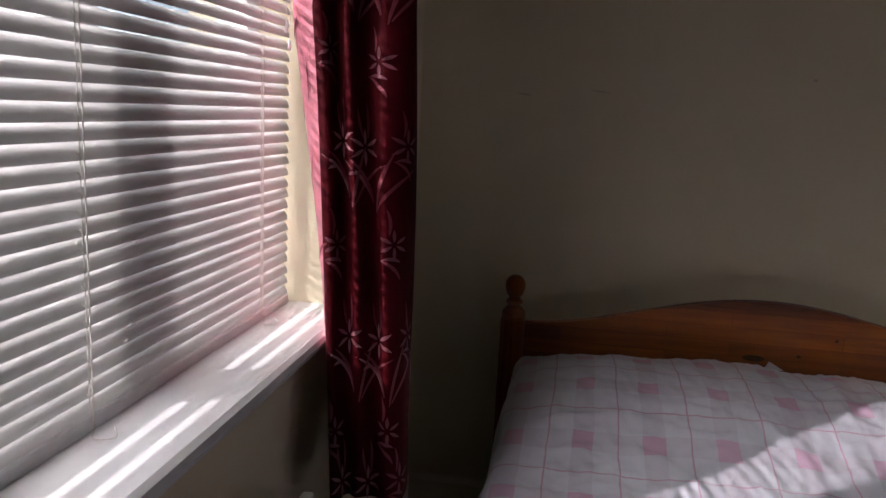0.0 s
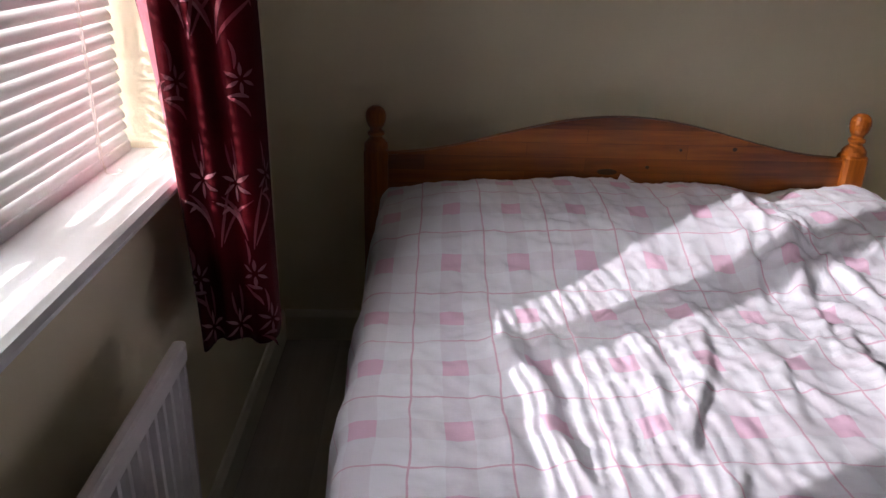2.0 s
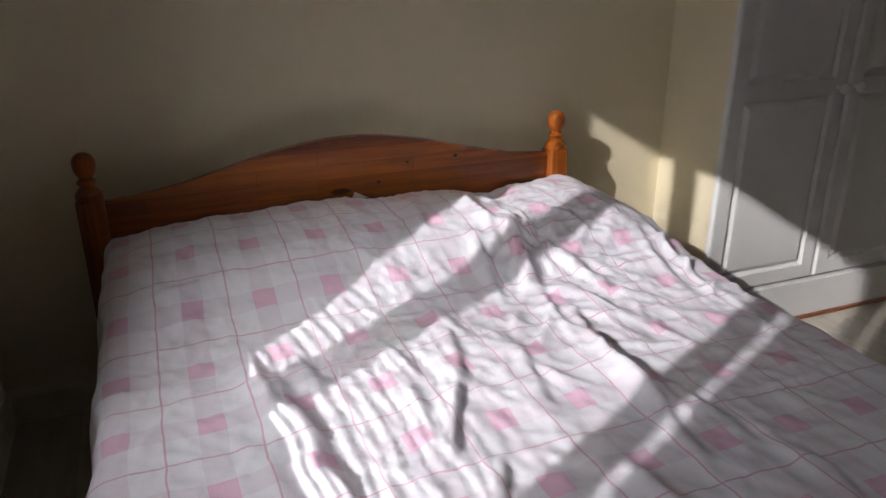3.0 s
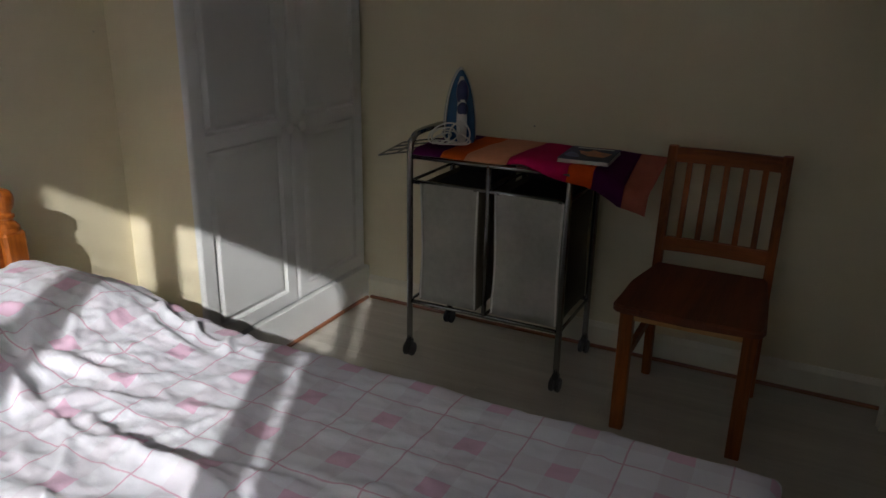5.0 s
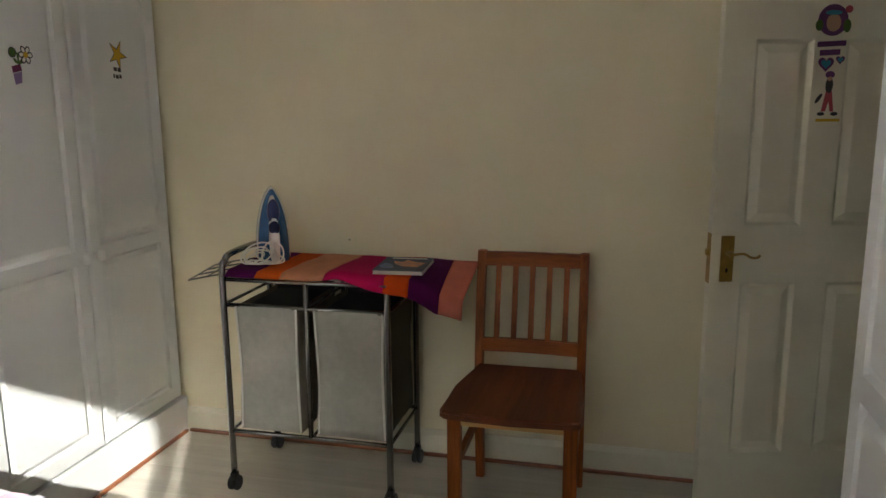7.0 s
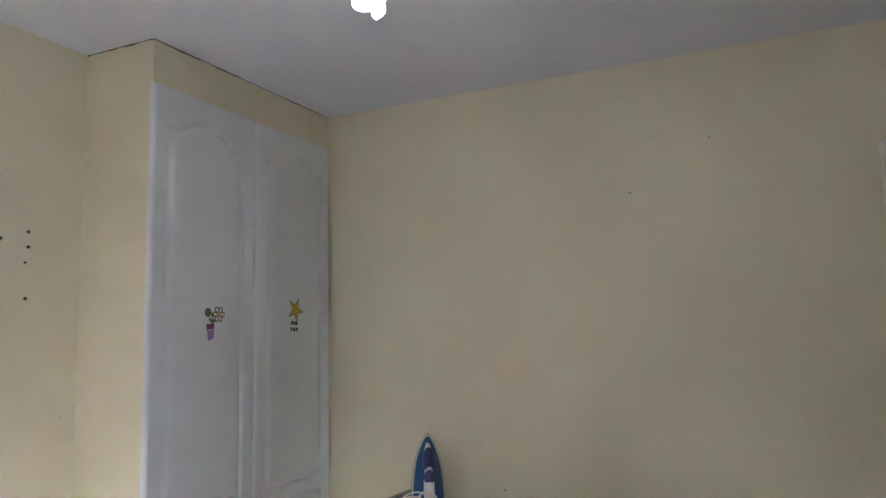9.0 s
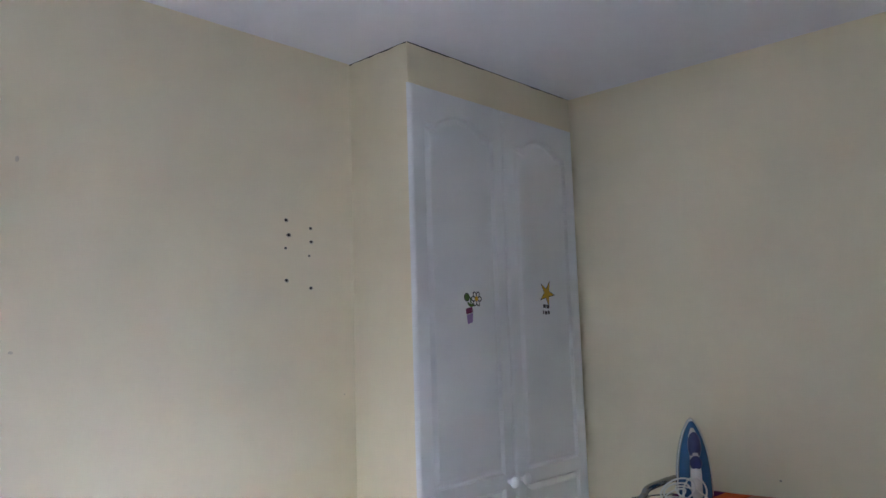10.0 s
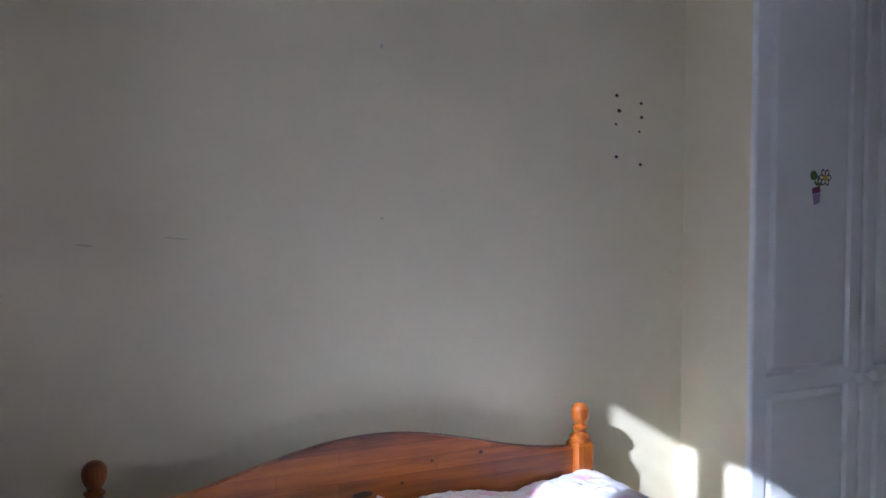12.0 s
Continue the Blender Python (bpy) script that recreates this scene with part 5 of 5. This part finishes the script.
def rail(z0, z1, name):
    bm = bmesh.new()
    rows = []
    for k in range(9):
        t = k / 8
        y = BYB + 0.015 + (BYA - BYB - 0.030) * t
        bow = 0.010 * math.sin(math.pi * t)
        rows.append([bm.verts.new(p) for p in ((back_x(z0) - 0.010 + bow, y, z0), (back_x(z0) + 0.010 + bow, y, z0), (back_x(z1) + 0.010 + bow, y, z1), (back_x(z1) - 0.010 + bow, y, z1))])
    for a, b in zip(rows, rows[1:]):
        for k in range(4):
            bm.faces.new((a[k], a[(k + 1) % 4], b[(k + 1) % 4], b[k]))
    bm.faces.new(rows[0][::-1])
    bm.faces.new(rows[-1])
    part(name, bm, M_CHAIR_Y, chair, smooth=False)


rail(0.800, 0.848, "top_rail")
rail(0.500, 0.545, "lower_rail")
for k in range(5):
    y = BYB + (BYA - BYB) * (k + 1) / 6
    bow = 0.010 * math.sin(math.pi * (k + 1) / 6)
    bm = bmesh.new()
    lo = [bm.verts.new((back_x(0.542) + bow + dx, y + dy, 0.542)) for dx, dy in ((-0.006, -0.0095), (0.006, -0.0095), (0.006, 0.0095), (-0.006, 0.0095))]
    hi = [bm.verts.new((back_x(0.805) + bow + dx, y + dy, 0.805)) for dx, dy in ((-0.006, -0.0095), (0.006, -0.0095), (0.006, 0.0095), (-0.006, 0.0095))]
    for q in range(4):
        bm.faces.new((lo[q], lo[(q + 1) % 4], hi[(q + 1) % 4], hi[q]))
    part("slat", bm, M_CHAIR_Z, chair)
bm = bmesh.new()
outline = [(2.585, 0.475), (2.575, 0.50), (2.570, 0.685), (2.575, 0.87), (2.585, 0.897), (2.61, 0.903), (2.80, 0.895), (3.035, 0.862), (3.040, 0.50), (2.80, 0.477), (2.61, 0.467)]
slab(outline, lambda a, b, d: (a, b, 0.428 + d), 0.026, bm)
bmesh.ops.bevel(bm, geom=[e for e in bm.edges if abs(e.verts[0].co.z - e.verts[1].co.z) < 0.001], offset=0.007, segments=3, affect="EDGES")
part("seat", bm, M_SEAT, chair, "dark brown wooden seat")
part("apron", box((2.640, 0.527, 0.385), (2.658, 0.844, 0.427), 0.002), M_APRON, chair, "pale unstained front apron")
for y in (0.866, 0.505):
    part("apron", box((2.666, y - 0.009, 0.385), (3.03, y + 0.009, 0.427), 0.002), M_CHAIR_Y, chair)
    part("stretcher", box((2.666, y - 0.009, 0.225), (3.04, y + 0.009, 0.258), 0.002), M_CHAIR_Y, chair)

# ---- lamp ----
lampx, lampy = 1.575, 1.0
lamp = thing("pendant_lamp", (lampx, lampy, ZC), "bare spiral energy-saving bulb hanging from the ceiling, lit", "ceiling lamp")
part("ceiling_rose", lathe([(0.045, -0.001), (0.043, -0.014), (0.02, -0.026), (0.006, -0.03)], (lampx, lampy, ZC), 20), M_PVC, lamp, smooth=True)
part("flex", tube([(lampx, lampy, ZC - 0.025), (lampx, lampy, 2.235)], 0.003, 8), M_PVC, lamp)
part("lamp_holder", lathe([(0.006, 0.045), (0.015, 0.035), (0.018, 0.0), (0.018, -0.025), (0.0165, -0.03)], (lampx, lampy, 2.19), 16), M_PVC, lamp, smooth=True)
part("bulb_base", lathe([(0.016, 0.0), (0.024, -0.012), (0.024, -0.042), (0.02, -0.048)], (lampx, lampy, 2.165), 16), M_PVC, lamp, smooth=True)
glow = bpy.data.materials.new("lit_tube")
glow.use_nodes = True
ge = glow.node_tree.nodes["Principled BSDF"]
ge.inputs["Emission Color"].default_value, ge.inputs["Emission Strength"].default_value = (1.0, 0.97, 0.92, 1), 2.0
pts = [(lampx + 0.021 * math.cos(a), lampy + 0.021 * math.sin(a), 2.118 - 0.130 * a / (2 * math.pi * 7)) for a in [k * 2 * math.pi / 14 for k in range(99)]]
part("spiral_tube", tube(pts, 0.0090, 8), glow, lamp, "glowing white spiral tube", smooth=True)

# ---- marks and plug holes on the walls ----
for i, (x, z, r) in enumerate(((1.919, 1.798, 0.0045), (1.929, 1.748, 0.0050), (1.916, 1.703, 0.0032), (1.919, 1.594, 0.0045), (2.020, 1.778, 0.0040), (2.022, 1.731, 0.0042), (2.013, 1.682, 0.0030), (2.019, 1.571, 0.0042))):
    hole = thing("plug_hole", (x, YN, z), "dark screw hole in the chipped cream wall", "wall hole", "holes in the wall")
    part("hole", slab(disc(x, z, r * 1.25, r, 9), lambda a, b, d: (a, YN - d, b), 0.0012), M_HOLE, hole)
    part("chipped_rim", slab(disc(x + 0.001, z - 0.001, r * 2.0, r * 1.5, 11), lambda a, b, d: (a, YN - d, b), 0.0006), M_SMUDGE, hole)
for x, z, w, h in ((1.09, 1.882, 0.005, 0.008), (0.305, 1.315, 0.022, 0.003), (0.522, 1.331, 0.030, 0.002), (1.09, 1.385, 0.006, 0.004), (2.16, 1.2, 0.004, 0.003)):
    mk = thing("wall_mark", (x, YN, z), "faint grey scuff on the cream wall", "scuff")
    part("scuff", slab(disc(x, z, w, h, 9, -0.1), lambda a, b, d: (a, YN - d, b), 0.0006), M_SCUFF, mk)
for y, z, r in ((0.884, 1.932, 0.005), (0.337, 1.717, 0.0025), (1.405, 0.854, 0.005), (0.60, 2.10, 0.004)):
    mk = thing("wall_mark", (XE, y, z), "small dark mark on the cream wall", "scuff")
    part("scuff", slab(disc(y, z, r, r * 0.8, 9), lambda a, b, d: (XE - d, a, b), 0.0008), M_SMUDGE, mk)

# ---- ground outside ----
structure("ground", box((-60, -60, -3.2), (60, 60, -3.0)), M_GRASS, "grass ground outside the house", "ground")

# ---- floor: laminate planks on a base ----
floor_base = box((0, -2.0, -0.06), (XE, YN, -0.012))
floor = structure("floor", floor_base, M_STRIP, "pale wood-effect laminate floor", "floor")
PW, PL = 0.192, 1.28
plank_mesh = None
rows = int((XE) / PW) + 1
for i in range(rows):
    y = -2.0 - (i * 0.43 % PL)
    while y < YN:
        x0, x1 = i * PW, min((i + 1) * PW, XE)
        y0, y1 = max(y, -2.0), min(y + PL, YN)
        if y1 - y0 > 0.02 and x1 - x0 > 0.01:
            full = abs(y1 - y0 - PL) < 1e-6 and abs(x1 - x0 - PW) < 1e-6
            if full and plank_mesh:
                ob = new("plank", plank_mesh)
                ob.parent = floor
                ob.location = (x0, y0, 0)
            else:
                ob = mesh_object("plank", box((0.0002, 0.0002, -0.012), (x1 - x0 - 0.0002, y1 - y0 - 0.0002, 0), 0.0004, seg=1), M_FLOOR)
                ob.parent = floor
                ob.location = (x0, y0, 0)
                if full:
                    plank_mesh = ob.data
        y += PL
